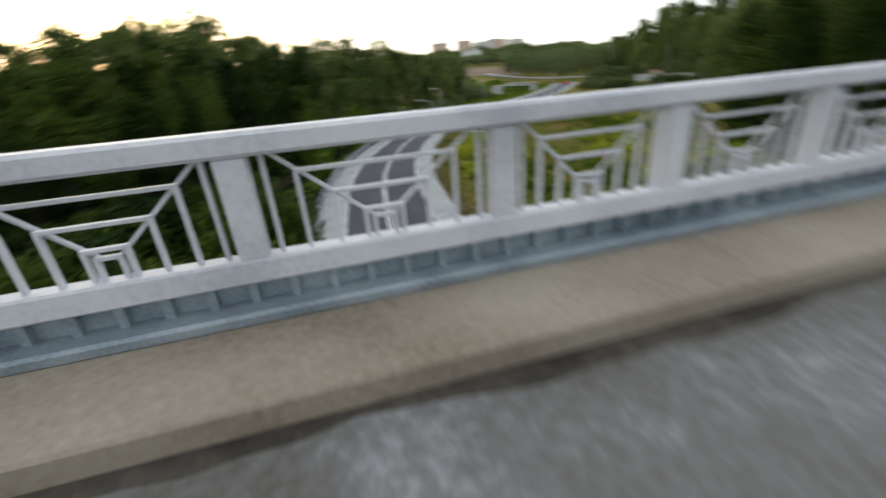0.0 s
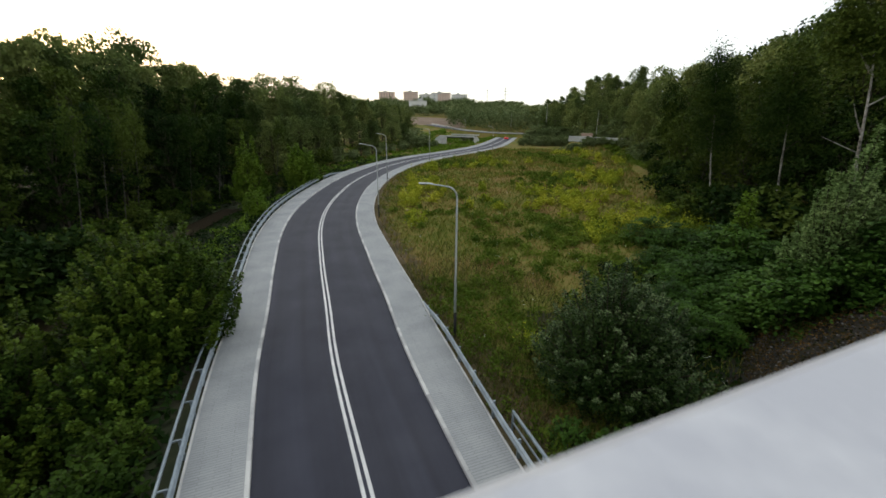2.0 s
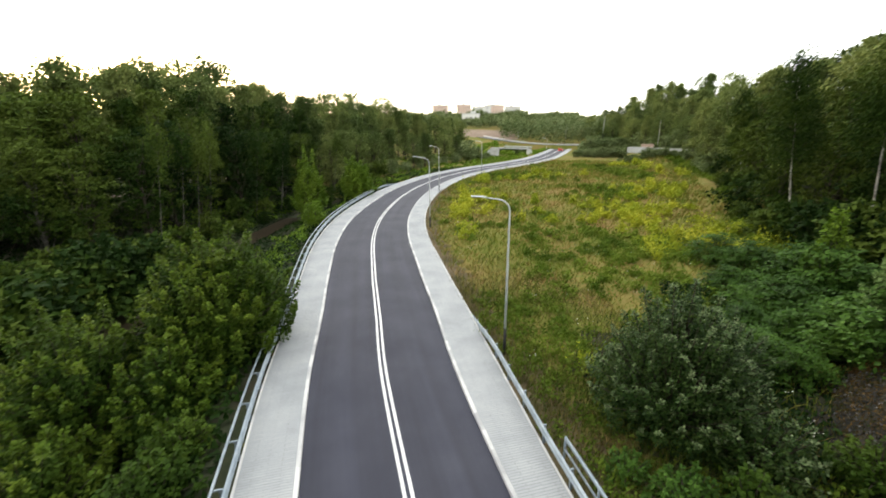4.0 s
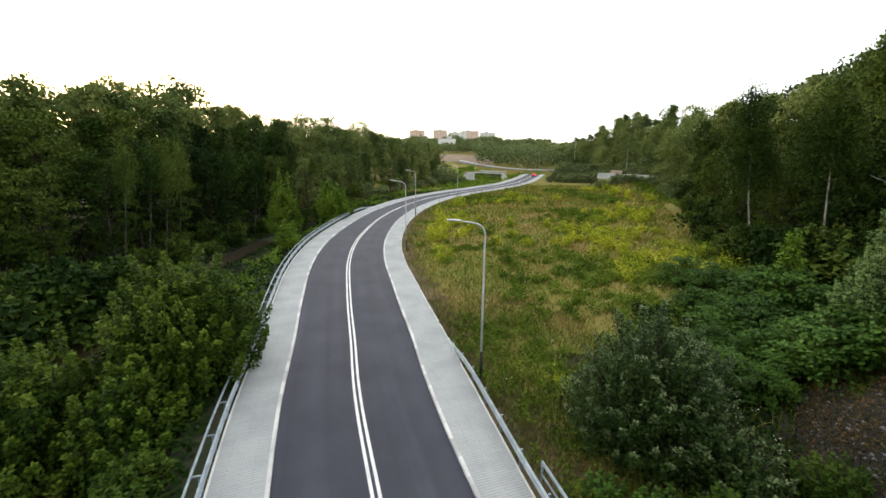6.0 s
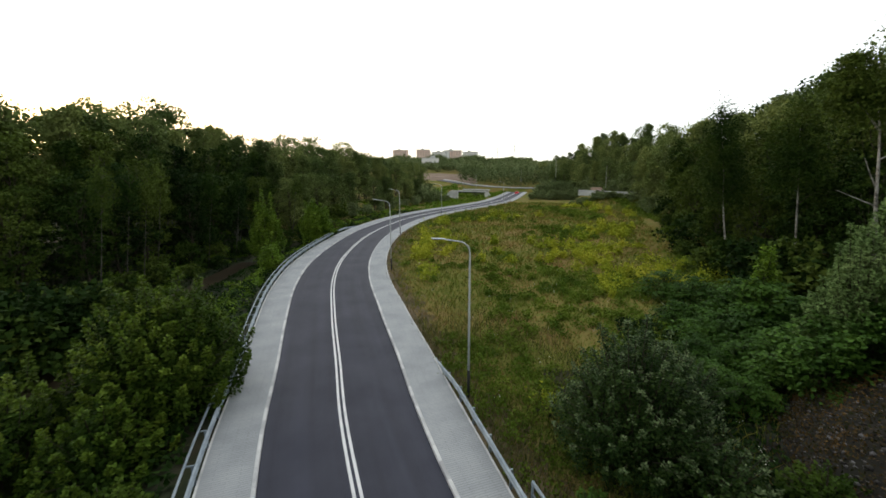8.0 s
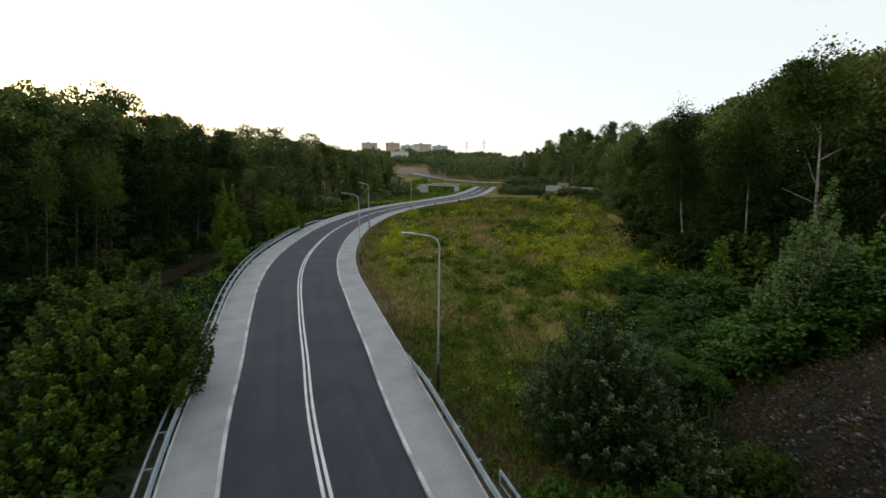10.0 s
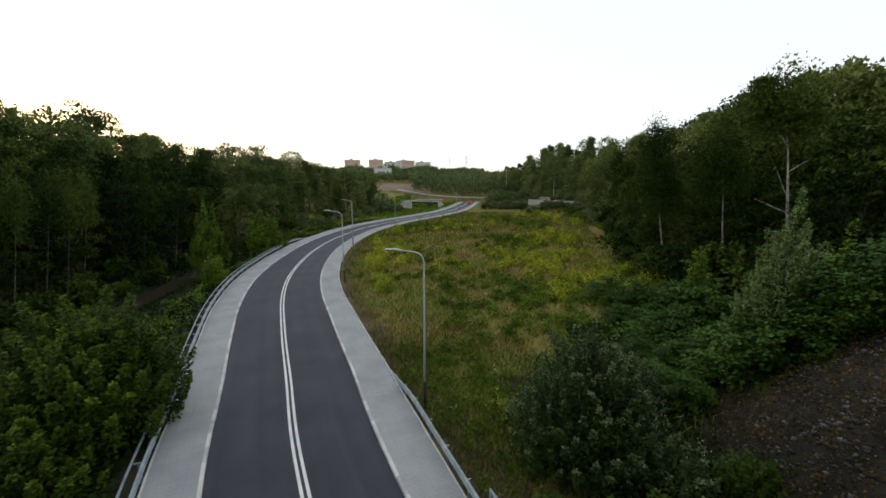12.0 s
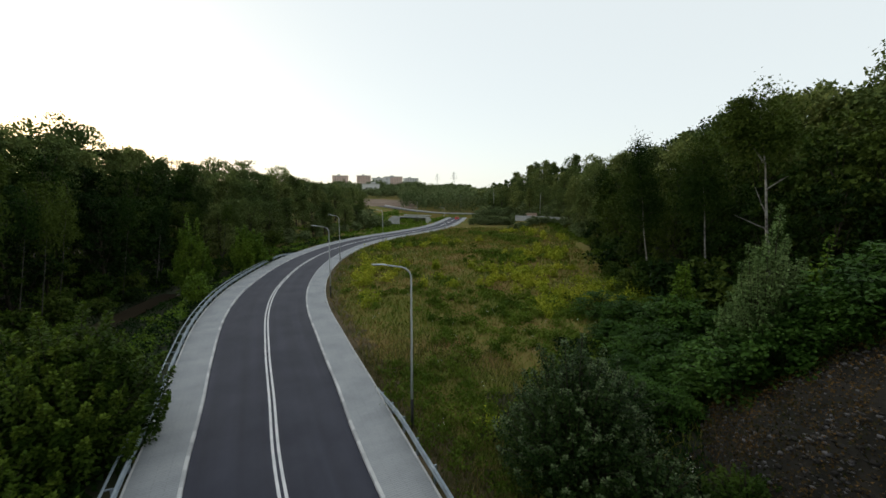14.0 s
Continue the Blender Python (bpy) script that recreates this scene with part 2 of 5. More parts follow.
# carriageway to each side, wider in the bend; kerb width; pavement widths
RUN = np.arange(len(ROAD))
HALF = {-1: np.interp(RUN, [72, 84, 96, 112], [3.3, 3.48, 3.5, 3.35]), 1: np.interp(RUN, [50, 57, 60, 64, 70, 80, 94, 112], [2.92, 3.06, 3.14, 3.3, 3.46, 3.6, 3.56, 3.42])}
KERB, WALKW = 0.15, {-1: np.interp(RUN, [68, 82], [1.77, 1.97]), 1: np.interp(RUN, [52, 57, 60, 63], [1.42, 1.62, 1.8, 1.9])}
BR_ANG = radians(41.4)
BR_DIR = Vector((math.cos(BR_ANG), math.sin(BR_ANG), 0))
BR_OUT = Vector((-math.sin(BR_ANG), math.cos(BR_ANG), 0))
BR_O = Vector((0.0, -0.122, 0.0))            # a point on the inner face line of the railing
RAIL_TOP, CURB_TOP = 10.741, 9.623


def road_frame(x, y):
    """Side distance from the road's centre (right positive) and the index of the nearest centre point, for arrays."""
    pts = np.stack([np.ravel(x), np.ravel(y)], 1)
    side, idx = np.empty(len(pts)), np.empty(len(pts), int)
    for i in range(0, len(pts), 4000):
        d = pts[i : i + 4000, None] - ROAD_XY[None]
        k = (d ** 2).sum(-1).argmin(1)
        v = d[np.arange(len(k)), k]
        sign = np.sign((v * ROAD_RIGHT[k]).sum(1))
        side[i : i + 4000], idx[i : i + 4000] = sign * np.linalg.norm(v, axis=1), k
    return side.reshape(np.shape(x)), idx.reshape(np.shape(x))


def bump_noise(x, y, s):
    return 0.5 * (np.sin(x / s + 1.3 * np.sin(y / s * 0.7 + 1.0)) + np.sin(y / s * 1.1 + 1.7 * np.sin(x / s * 0.6)))


def step(a, b, v):
    t = np.clip((v - a) / (b - a), 0, 1)
    return t * t * (3 - 2 * t)


def height(x, y):
    x, y = np.asarray(x, float), np.asarray(y, float)
    d, k = road_frame(x, y)
    far = step(64, 90, y)
    # left: bank, stream bed, wooded rise
    left = -4.2 * step(6.0, 15.0, -d) * (1 - 0.75 * far) + 3.2 * step(24, 36, -d) * (1 - far * 0.6) + 0.05 * np.clip(-d - 34, 0, 120)
    left -= 0.55 * np.exp(-((d + 20.2) / 2.8) ** 4) * (1 - far)
    # right: meadow, wooded hill
    edge = 47 + 6 * step(80, 140, y) - 8 * step(55, 20, y)
    right = -0.25 * step(5.7, 8, d) + 0.14 * np.clip(d - edge, 0, 70) + 0.25 * bump_noise(x, y, 3.1) * step(9, 16, d)
    h = np.where(d < 0, left, right) + 0.12 * bump_noise(x, y, 1.7) * step(7, 11, np.abs(d))
    h = h + 3.0 * step(28, 40, d) * step(128, 150, y) * (1 - step(260, 320, y))
    h = h + 3.0 * step(-16, -40, d) * step(170, 240, y)
    fa, fd = np.degrees(np.arctan2(-x, y)), np.hypot(x, y)
    h = h + 2.2 * step(14, 17, fa) * (1 - step(23, 28, fa)) * step(250, 290, fd) * (1 - step(340, 420, fd))
    # approach embankment of the bridge
    s = x * BR_DIR.x + (y + 0.122) * BR_DIR.y
    n = x * BR_OUT.x + (y + 0.122) * BR_OUT.y
    for sg, s0 in ((1, 24.0), (-1, 40.0)):
        off = np.hypot(np.clip(s0 - sg * s, 0, None), np.clip(np.maximum(n - 0.8, -14.0 - n), 0, None))
        bank = 9.2 - 0.9 * off + 0.15 * bump_noise(x, y, 1.1)
        h = np.where(np.abs(d) > 6, np.maximum(h, bank), h)
    # distant rise
    h = h + 14 * step(260, 620, y)
    return h


def height1(x, y):
    return float(height(np.array([x]), np.array([y]))[0])


# ---------------------------------------------------------------- mesh helpers
def mesh_of(name, verts, faces, mat, smooth=False):
    me = bpy.data.meshes.new(name)
    if isinstance(verts, np.ndarray):
        nv, nf, k = len(verts), len(faces), faces.shape[1]
        me.vertices.add(nv)
        me.vertices.foreach_set("co", verts.astype(np.float32).ravel())
        me.loops.add(nf * k)
        me.loops.foreach_set("vertex_index", faces.astype(np.int32).ravel())
        me.polygons.add(nf)
        me.polygons.foreach_set("loop_start", np.arange(0, nf * k, k, dtype=np.int32))
        me.update(calc_edges=True)
    else:
        me.from_pydata(verts, [], faces)
    me.materials.append(mat)
    if smooth:
        me.shade_smooth()
    me.update()
    return me


def link(name, me, parent=None, label=""):
    ob = new(name, me)
    if parent:
        ob.parent = parent
    if label:
        ob["label"] = label
    return ob


class Build:
    """Collects boxes, tubes and sheets into one mesh."""

    def __init__(self):
        self.v, self.f = [], []

    def box(self, m, sx, sy, sz, bevel=0.0):
        """A box centred on the pose m; bevel trims its long edges."""
        b = len(self.v)
        if bevel:
            x, y, z, c = sx / 2, sy / 2, sz / 2, bevel
            ring = [(-y + c, -z), (y - c, -z), (y, -z + c), (y, z - c), (y - c, z), (-y + c, z), (-y, z - c), (-y, -z + c)]
            for ex in (-x, x):
                self.v += [m @ Vector((ex, q[0], q[1])) for q in ring]
            self.f += [(b + i, b + (i + 1) % 8, b + 8 + (i + 1) % 8, b + 8 + i) for i in range(8)]
            self.f += [tuple(b + 7 - i for i in range(8)), tuple(b + 8 + i for i in range(8))]
            return self
        for z in (-sz / 2, sz / 2):
            for x, y in ((-1, -1), (1, -1), (1, 1), (-1, 1)):
                self.v.append(m @ Vector((x * sx / 2, y * sy / 2, z)))
        self.f += [(b, b + 3, b + 2, b + 1), (b + 4, b + 5, b + 6, b + 7)]
        self.f += [(b + i, b + (i + 1) % 4, b + 4 + (i + 1) % 4, b + 4 + i) for i in range(4)]
        return self

    def tube(self, pts, radii, n=8, cap=True):
        pts = [Vector(p) for p in pts]
        if not hasattr(radii, "__len__"):
            radii = [radii] * len(pts)
        b = len(self.v)
        ref = Vector((0.31, 0.17, 0.93)) if abs((pts[-1] - pts[0]).normalized().z) < 0.9 else Vector((1, 0.1, 0))
        for i, p in enumerate(pts):
            d = (pts[min(i + 1, len(pts) - 1)] - pts[max(i - 1, 0)]).normalized()
            u = d.cross(ref).normalized()
            w = d.cross(u)
            for k in range(n):
                a = 2 * math.pi * k / n
                self.v.append(p + radii[i] * (math.cos(a) * u + math.sin(a) * w))
        for i in range(len(pts) - 1):
            for k in range(n):
                k2 = (k + 1) % n
                self.f.append((b + i * n + k, b + i * n + k2, b + (i + 1) * n + k2, b + (i + 1) * n + k))
        if cap:
            e = b + (len(pts) - 1) * n
            self.f += [tuple(b + k for k in range(n)), tuple(e + n - 1 - k for k in range(n))]
        return self

    def extrude(self, line, section, close=True):
        """A section of (side, up) swept along a list of (point, side vector)."""
        b, n = len(self.v), len(section)
        for p, r in line:
            self.v += [p + r * q[0] + Vector((0, 0, q[1])) for q in section]
        m = n if close else n - 1
        for i in range(len(line) - 1):
            for k in range(m):
                k2 = (k + 1) % n
                self.f.append((b + i * n + k, b + (i + 1) * n + k, b + (i + 1) * n + k2, b + i * n + k2))
        if close:
            e = b + (len(line) - 1) * n
            self.f += [tuple(b + k for k in range(n)), tuple(e + n - 1 - k for k in range(n))]
        return self

    def mesh(self, name, mat, smooth=False):
        me = mesh_of(name, self.v, self.f, mat, smooth)
        bm = bmesh.new()
        bm.from_mesh(me)
        bmesh.ops.recalc_face_normals(bm, faces=bm.faces)
        bm.to_mesh(me)
        bm.free()
        return me


def road_line(i0=0, i1=None, side=0, outer=False):
    """Points of the road's centre, or of the carriageway's edge or the pavement's outer edge on one side, each with the direction to the right."""
    i1 = len(ROAD) if i1 is None else i1
    out = []
    for i in range(i0, i1):
        off = side * (HALF[side][i] + (KERB + WALKW[side][i] if outer else 0)) if side else 0
        out.append((Vector((*(ROAD_XY[i] + ROAD_RIGHT[i] * off), 0)), Vector((*ROAD_RIGHT[i], 0))))
    return out


# ---------------------------------------------------------------- ground and road
def axis(lo, hi, fine, reach):
    mid = list(np.arange(lo, hi + 1e-6, fine))
    a, b, s = lo, hi, fine
    pre, post = [], []
    while b < reach:
        s *= 1.13
        a, b = a - s, b + s
        pre.insert(0, a)
        post.append(b)
    return np.array(pre + mid + post)


gx, gy = axis(-85, 50, 1.0, 2600), axis(-15, 130, 1.0, 2600)
X, Y = np.meshgrid(gx, gy)
Z = height(X, Y) - 0.06
nx, ny = len(gx), len(gy)
ii = np.arange(nx * ny).reshape(ny, nx)
ground_faces = np.stack([ii[:-1, :-1], ii[:-1, 1:], ii[1:, 1:], ii[1:, :-1]], -1).reshape(-1, 4)
ground = link("ground", mesh_of("ground", np.stack([X, Y, Z], -1).reshape(-1, 3), ground_faces, M["ground"], True))
ground.data.materials.append(M["bank"])
ground.data.materials.append(M["earth"])
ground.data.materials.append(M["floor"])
ground.data.materials.append(M["verge"])
fc = np.stack([X, Y], -1).reshape(-1, 2)[ground_faces].mean(1)
bs, bo = fc @ np.array(BR_DIR[:2]), fc @ np.array(BR_OUT[:2])
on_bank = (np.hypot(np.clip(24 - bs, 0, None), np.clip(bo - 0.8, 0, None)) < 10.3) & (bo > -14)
fa = np.degrees(np.arctan2(-fc[:, 0], fc[:, 1]))
fd = np.linalg.norm(fc, axis=1)
fs, _ = road_frame(fc[:, 0], fc[:, 1])
# the dark floor tone covers the ditch side right up to the guard rail
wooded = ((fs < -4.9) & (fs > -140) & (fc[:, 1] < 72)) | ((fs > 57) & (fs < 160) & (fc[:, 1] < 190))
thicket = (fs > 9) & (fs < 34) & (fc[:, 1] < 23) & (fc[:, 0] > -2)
trodden = (fs > 3) & (fs < 7.4) & (fc[:, 1] < 75)
bare = (fa > 15.5) & (fa < 23) & (fd > 262) & (fd < 330)
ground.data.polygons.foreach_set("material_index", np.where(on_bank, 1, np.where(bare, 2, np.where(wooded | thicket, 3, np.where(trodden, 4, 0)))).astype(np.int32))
tagged(ground, "uneven grassy ground with dry brown patches", "ground", kind="structure")

road_mesh = Build()
for i, (p, r) in enumerate(road_line()):
    road_mesh.v += [p + r * q + Vector((0, 0, z)) for q, z in ((-HALF[-1][i], -0.3), (HALF[1][i], -0.3), (HALF[1][i], 0.0), (0, 0.03), (-HALF[-1][i], 0.0))]
    if i:
        road_mesh.f += [(5 * i - 5 + k, 5 * i + k, 5 * i + (k + 1) % 5, 5 * i - 5 + (k + 1) % 5) for k in range(5)]
road = link("road", road_mesh.mesh("road", M["asphalt"]))
layer = road.data.uv_layers.new(name="run")
vi = np.array([lp.vertex_index for lp in road.data.loops])
across = np.stack([-HALF[-1], HALF[1], HALF[1], 0 * HALF[1], -HALF[-1]], 1).ravel()
layer.data.foreach_set("uv", np.stack([across[vi], vi // 5], 1).astype(np.float32).ravel())


def wheel_tracks():
    """Faint streaks along the lanes: polished wheel tracks and laying seams."""
    n, l = M["asphalt"].node_tree.nodes, M["asphalt"].node_tree.links
    bsdf = n["Principled BSDF"]
    uv, st, tex, ramp, mix = n.new("ShaderNodeTexCoord"), n.new("ShaderNodeVectorMath"), n.new("ShaderNodeTexNoise"), n.new("ShaderNodeMapRange"), n.new("ShaderNodeMix")
    st.operation = "MULTIPLY"
    st.inputs[1].default_value = (1.3, 0.03, 1.0)
    tex.inputs["Scale"].default_value, tex.inputs["Detail"].default_value = 1.0, 3.0
    ramp.inputs["From Min"].default_value, ramp.inputs["From Max"].default_value = 0.3, 0.7
    ramp.inputs["To Min"].default_value, ramp.inputs["To Max"].default_value = 0.80, 1.22
    mix.data_type, mix.blend_type = "RGBA", "MULTIPLY"
    mix.inputs["Factor"].default_value = 1.0
    l.new(uv.outputs["UV"], st.inputs[0])
    l.new(st.outputs[0], tex.inputs["Vector"])
    l.new(tex.outputs["Fac"], ramp.inputs["Value"])
    l.new(bsdf.inputs["Base Color"].links[0].from_socket, mix.inputs["A"])
    l.new(ramp.outputs["Result"], mix.inputs["B"])
    l.new(mix.outputs["Result"], bsdf.inputs["Base Color"])


wheel_tracks()
tagged(road, "dark smooth asphalt two-lane road curving away", "road", kind="structure")
for off in (-0.12, 0.12):
    m = Build().extrude(road_line(), [(off - 0.06, 0.0), (off + 0.06, 0.0), (off + 0.06, 0.036), (off - 0.06, 0.036)]).mesh("line", M["paint"])
    tagged(link("centre_line", m), "white painted line of the double road marking", "road marking", kind="structure")


def paving():
    """Concrete block paving: rows across the walk, joints as relief and tone, laid out along the walk by its own coordinates."""
    m = M["paver"]
    n, l = m.node_tree.nodes, m.node_tree.links
    bsdf = n["Principled BSDF"]
    uv, br = n.new("ShaderNodeTexCoord"), n.new("ShaderNodeTexBrick")
    br.inputs["Scale"].default_value = 1.0
    br.inputs["Brick Width"].default_value, br.inputs["Row Height"].default_value = 0.9, 0.11
    br.inputs["Mortar Size"].default_value = 0.014
    br.inputs["Color1"].default_value, br.inputs["Color2"].default_value, br.inputs["Mortar"].default_value = (1, 1, 1, 1), (0.93, 0.935, 0.935, 1), (0.74, 0.74, 0.72, 1)
    l.new(uv.outputs["UV"], br.inputs["Vector"])
    old = bsdf.inputs["Base Color"].links[0].from_socket
    mix = n.new("ShaderNodeMix")
    mix.data_type, mix.blend_type = "RGBA", "MULTIPLY"
    mix.inputs["Factor"].default_value = 1.0
    l.new(old, mix.inputs["A"])
    l.new(br.outputs["Color"], mix.inputs["B"])
    l.new(mix.outputs["Result"], bsdf.inputs["Base Color"])


paving()
for sg in (-1, 1):
    a = KERB
    walk_mesh = Build()
    for i, ((p, r), (q, _)) in enumerate(zip(road_line(side=sg), road_line(side=sg, outer=True))):
        p = p + r * sg * a
        walk_mesh.v += [p - Vector((0, 0, 0.3)), q - Vector((0, 0, 0.3)), q + Vector((0, 0, 0.12)), p + Vector((0, 0, 0.12))]
        if i:
            walk_mesh.f += [(4 * i - 4 + k, 4 * i + k, 4 * i + (k + 1) % 4, 4 * i - 4 + (k + 1) % 4) for k in range(4)]
    m = walk_mesh.mesh("pavement", M["paver"])
    layer = m.uv_layers.new(name="walk")
    co = np.array([v.co for v in m.vertices])
    vi = np.array([lp.vertex_index for lp in m.loops])
    side = np.tile([0, 1, 1, 0], len(ROAD)) * np.repeat(WALKW[sg], 4)
    run = np.repeat(np.arange(len(ROAD)), 4) * 1.0
    layer.data.foreach_set("uv", np.stack([side[vi], run[vi]], 1).astype(np.float32).ravel())
    tagged(link("pavement", m), "light grey concrete block pavement beside the road", "pavement", kind="structure")
    m = Build().extrude(road_line(side=sg, outer=True), [(sg * 0.003, -0.3), (sg * 0.083, -0.3), (sg * 0.083, 0.135), (sg * 0.003, 0.135)]).mesh("edging", M["kerb"])
    tagged(link("pavement_edging", m), "narrow concrete edging along the pavement", "kerb", kind="structure")
    kerb = new("kerb")
    tagged(kerb, "pale concrete kerbstones between road and pavement", "kerb", kind="structure")
    sec = [(0, -0.25), (sg * a, -0.25), (sg * a, 0.128), (sg * 0.025, 0.128), (0, 0.10)]
    line = road_line(side=sg)
    for i in range(26, 146):
        (p, r), (q, w) = line[i], line[i + 1]
        d = (q - p).normalized() * 0.006
        st = Build().extrude([(p + d, r), (q - d, w)], sec).mesh("kerbstone", M["kerb"])
        link("kerbstone", st, kerb)
    for i0, i1 in ((0, 27), (146, len(ROAD))):
        rest = link("kerb_run", Build().extrude(line[i0:i1], sec).mesh("kerb_run", M["kerb"]), kerb)
        rest["kind"] = "stuff"


# ---------------------------------------------------------------- trees
def leaf_cloud(points, size, rng, spread=0.35, up=0.3, quads=False, flat=1.0):
    """A leaf at each point, turned by chance."""
    n = len(points)
    a = rng.normal(size=(n, 3))
    a[:, 2] *= 0.6 * flat
    a /= np.linalg.norm(a, axis=1)[:, None]
    b = rng.normal(size=(n, 3))
    b[:, 2] -= up
    b[:, 2] *= flat
    b -= (b * a).sum(1)[:, None] * a
    b /= np.linalg.norm(b, axis=1)[:, None]
    s = np.asarray(size) * (1 + spread * rng.uniform(-1, 1, (n, 1)))
    if quads:
        v = np.stack([points, points + a * s * 0.3 + b * s * 0.5, points + b * s, points - a * s * 0.3 + b * s * 0.5], 1)
        f = np.arange(4 * n).reshape(n, 4)
    else:
        v = np.stack([points - a * s * 0.45, points + a * s * 0.45, points + b * s], 1)
        f = np.arange(3 * n).reshape(n, 3)
    return v.reshape(-1, 3), f


def tree_parts(seed, tall, wide, base, lumps, leaves, size, quads=False, shape="round", tuft=1.0):
    """Trunk with limbs, and a crown of leaf clumps set round the limbs' ends."""
    rng = np.random.default_rng(seed)
    tr = Build()
    lean = rng.normal(0, 0.02 * tall, 2)
    top = tall * 0.93
    n = 7
    spine = [Vector((lean[0] * (i / n) ** 2 + rng.normal(0, 0.004 * tall), lean[1] * (i / n) ** 2 + rng.normal(0, 0.004 * tall), top * i / n)) for i in range(n + 1)]
    spine[0].x = spine[0].y = 0
    r0 = 0.011 * tall + 0.03
    tr.tube([spine[0] - Vector((0, 0, 0.8))] + spine, [r0 * 1.4] + [r0 * (1.15 - 1.05 * i / n) for i in range(n + 1)], 6)
    pts = []
    share = rng.dirichlet(np.full(lumps, 6.0))
    for j in range(lumps):
        u = (j + rng.uniform(0.1, 0.9)) / lumps
        zc = base + (tall - base) * (0.06 + 0.88 * u)
        if shape == "round":
            reach = wide * (0.40 + 0.65 * math.sin(math.pi * (0.15 + 0.68 * u))) * (1 - 0.22 * u)
        elif shape == "cone":
            reach = wide * (1.05 - 0.98 * u)
        else:
            reach = wide * (0.9 - 0.5 * u * u)
        ang = j * 2.4 + rng.uniform(-0.5, 0.5)
        rad = reach * rng.uniform(0.35, 0.85)
        c = np.array([rad * math.cos(ang), rad * math.sin(ang), zc])
        s = spine[min(n, int(max(0.1, (zc - 0.22 * tall) / top) * n))]
        mid = (s + Vector(c)) / 2 + Vector((0, 0, -0.03 * tall))
        tr.tube([s, mid, Vector(c)], [r0 * 0.38, r0 * 0.22, r0 * 0.07], 3, False)
        rx = max(0.3, reach * rng.uniform(0.38, 0.6))
        rz = rx * rng.uniform(0.7, 1.15)
        k = max(30, int(leaves * share[j]))
        tufts = max(3, k // 16)
        d = rng.normal(size=(tufts, 3))
        d /= np.linalg.norm(d, axis=1)[:, None]
        d[:, 2] = np.abs(d[:, 2]) * 1.15 - 0.25            # boughs are leafy above and hollow below
        rr = rng.uniform(0.45, 1.0, (tufts, 1)) ** 0.5 * (1 + 0.12 * rng.normal(size=(tufts, 1)))
        cores = c + d * rr * np.array([rx, rx, rz])
        which = rng.integers(0, tufts, k)
        pts.append(cores[which] + rng.normal(size=(k, 3)) * np.array([0.30, 0.30, 0.20]) * tuft)
    pts = np.concatenate(pts)
    pts = pts[(pts[:, 2] > base * 0.4) & (pts[:, 2] < tall * 1.02)]
    return tr, leaf_cloud(pts, size, rng, quads=quads, flat=0.7)


def tree_model(name, label, category, seed, tall, wide, base, lumps, leaves, size, leaf_mat, bark_mat, quads=False, shape="round", tuft=1.0):
    tr, (v, f) = tree_parts(seed, tall, wide, base, lumps, leaves, size, quads, shape, tuft)
    root = new(name)
    root.empty_display_size = 0.1
    tagged(root, label, category)
    link("trunk", tr.mesh("trunk", bark_mat, True), root)
    link("crown", mesh_of("crown", v, f, leaf_mat), root)
    return root


def put(model, x, y, scale=1.0, turn=0.0, z=None, tall=1.0, fresh=False):
    m = pose(x, y, height1(x, y) - 0.1 if z is None else z, 0, 0, turn)
    model_used = model.get("used", 0)
    model["used"] = 1
    ob = model if not model_used else copy_thing(model, m)
    ob.matrix_basis = m
    ob.scale = (scale, scale, scale * tall)
    return ob

# ---------------------------------------------------------------- forest
def sky_left(az):
    return float(np.interp(az, [17, 24, 30, 34, 40, 45, 51, 55, 59, 64, 72, 90, 130], [0.4, 1.3, 2.7, 3.9, 4.2, 4.9, 6.3, 8.0, 7.8, 7.6, 5.8, 4.2, 4.2]))


def sky_right(az):
    return float(np.interp(az, [-60, -45, -32, -28.8, -27.3, -22.9, -20, -16.2, -12.7, -9.7, -5.7, 0, 2.8, 5.9], [15, 14.5, 13.4, 13.0, 11.7, 10.8, 9.4, 8.2, 7.2, 5.4, 5.2, 4.5, 2.4, 1.5]))


rngf = random.Random(11)
FOREST = []
kinds = [("round", 17, 4.6, 2.0, 34), ("slim", 18, 3.4, 3.0, 34), ("round", 15, 4.8, 1.2, 34), ("slim", 16, 3.2, 3.5, 34), ("round", 18, 4.2, 3.0, 34), ("round", 13, 4.6, 0.8, 34)]
for i, (shape, tall, wide, base, lumps) in enumerate(kinds):
    birch = i in (1, 3)
    FOREST.append((tree_model("birch_tree" if birch else "deciduous_tree",
                              "tall birch with pale trunk and drooping dark green crown" if birch else "dense dark green deciduous tree in the wood's edge",
                              "tree", 100 + i, tall, wide, base, lumps, 7800, 0.285, M["leaf_dark"], M["stem_grey"] if birch else M["bark"], shape=shape), tall))
BACK = []          # plainer trees for the inner rows, of which only the tops show
for i, (shape, tall, wide, base, lumps) in enumerate(kinds[:4]):
    BACK.append((tree_model("deciduous_tree", "deciduous tree inside the wood, haze paled into its olive green", "tree", 150 + i, tall, wide, base, 36, 6400, 0.32, M["leaf_olive_hazed"], M["bark"], shape=shape, tuft=1.3), tall))
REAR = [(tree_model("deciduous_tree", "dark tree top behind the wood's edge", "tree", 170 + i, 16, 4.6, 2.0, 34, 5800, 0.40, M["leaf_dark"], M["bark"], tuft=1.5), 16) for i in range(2)]
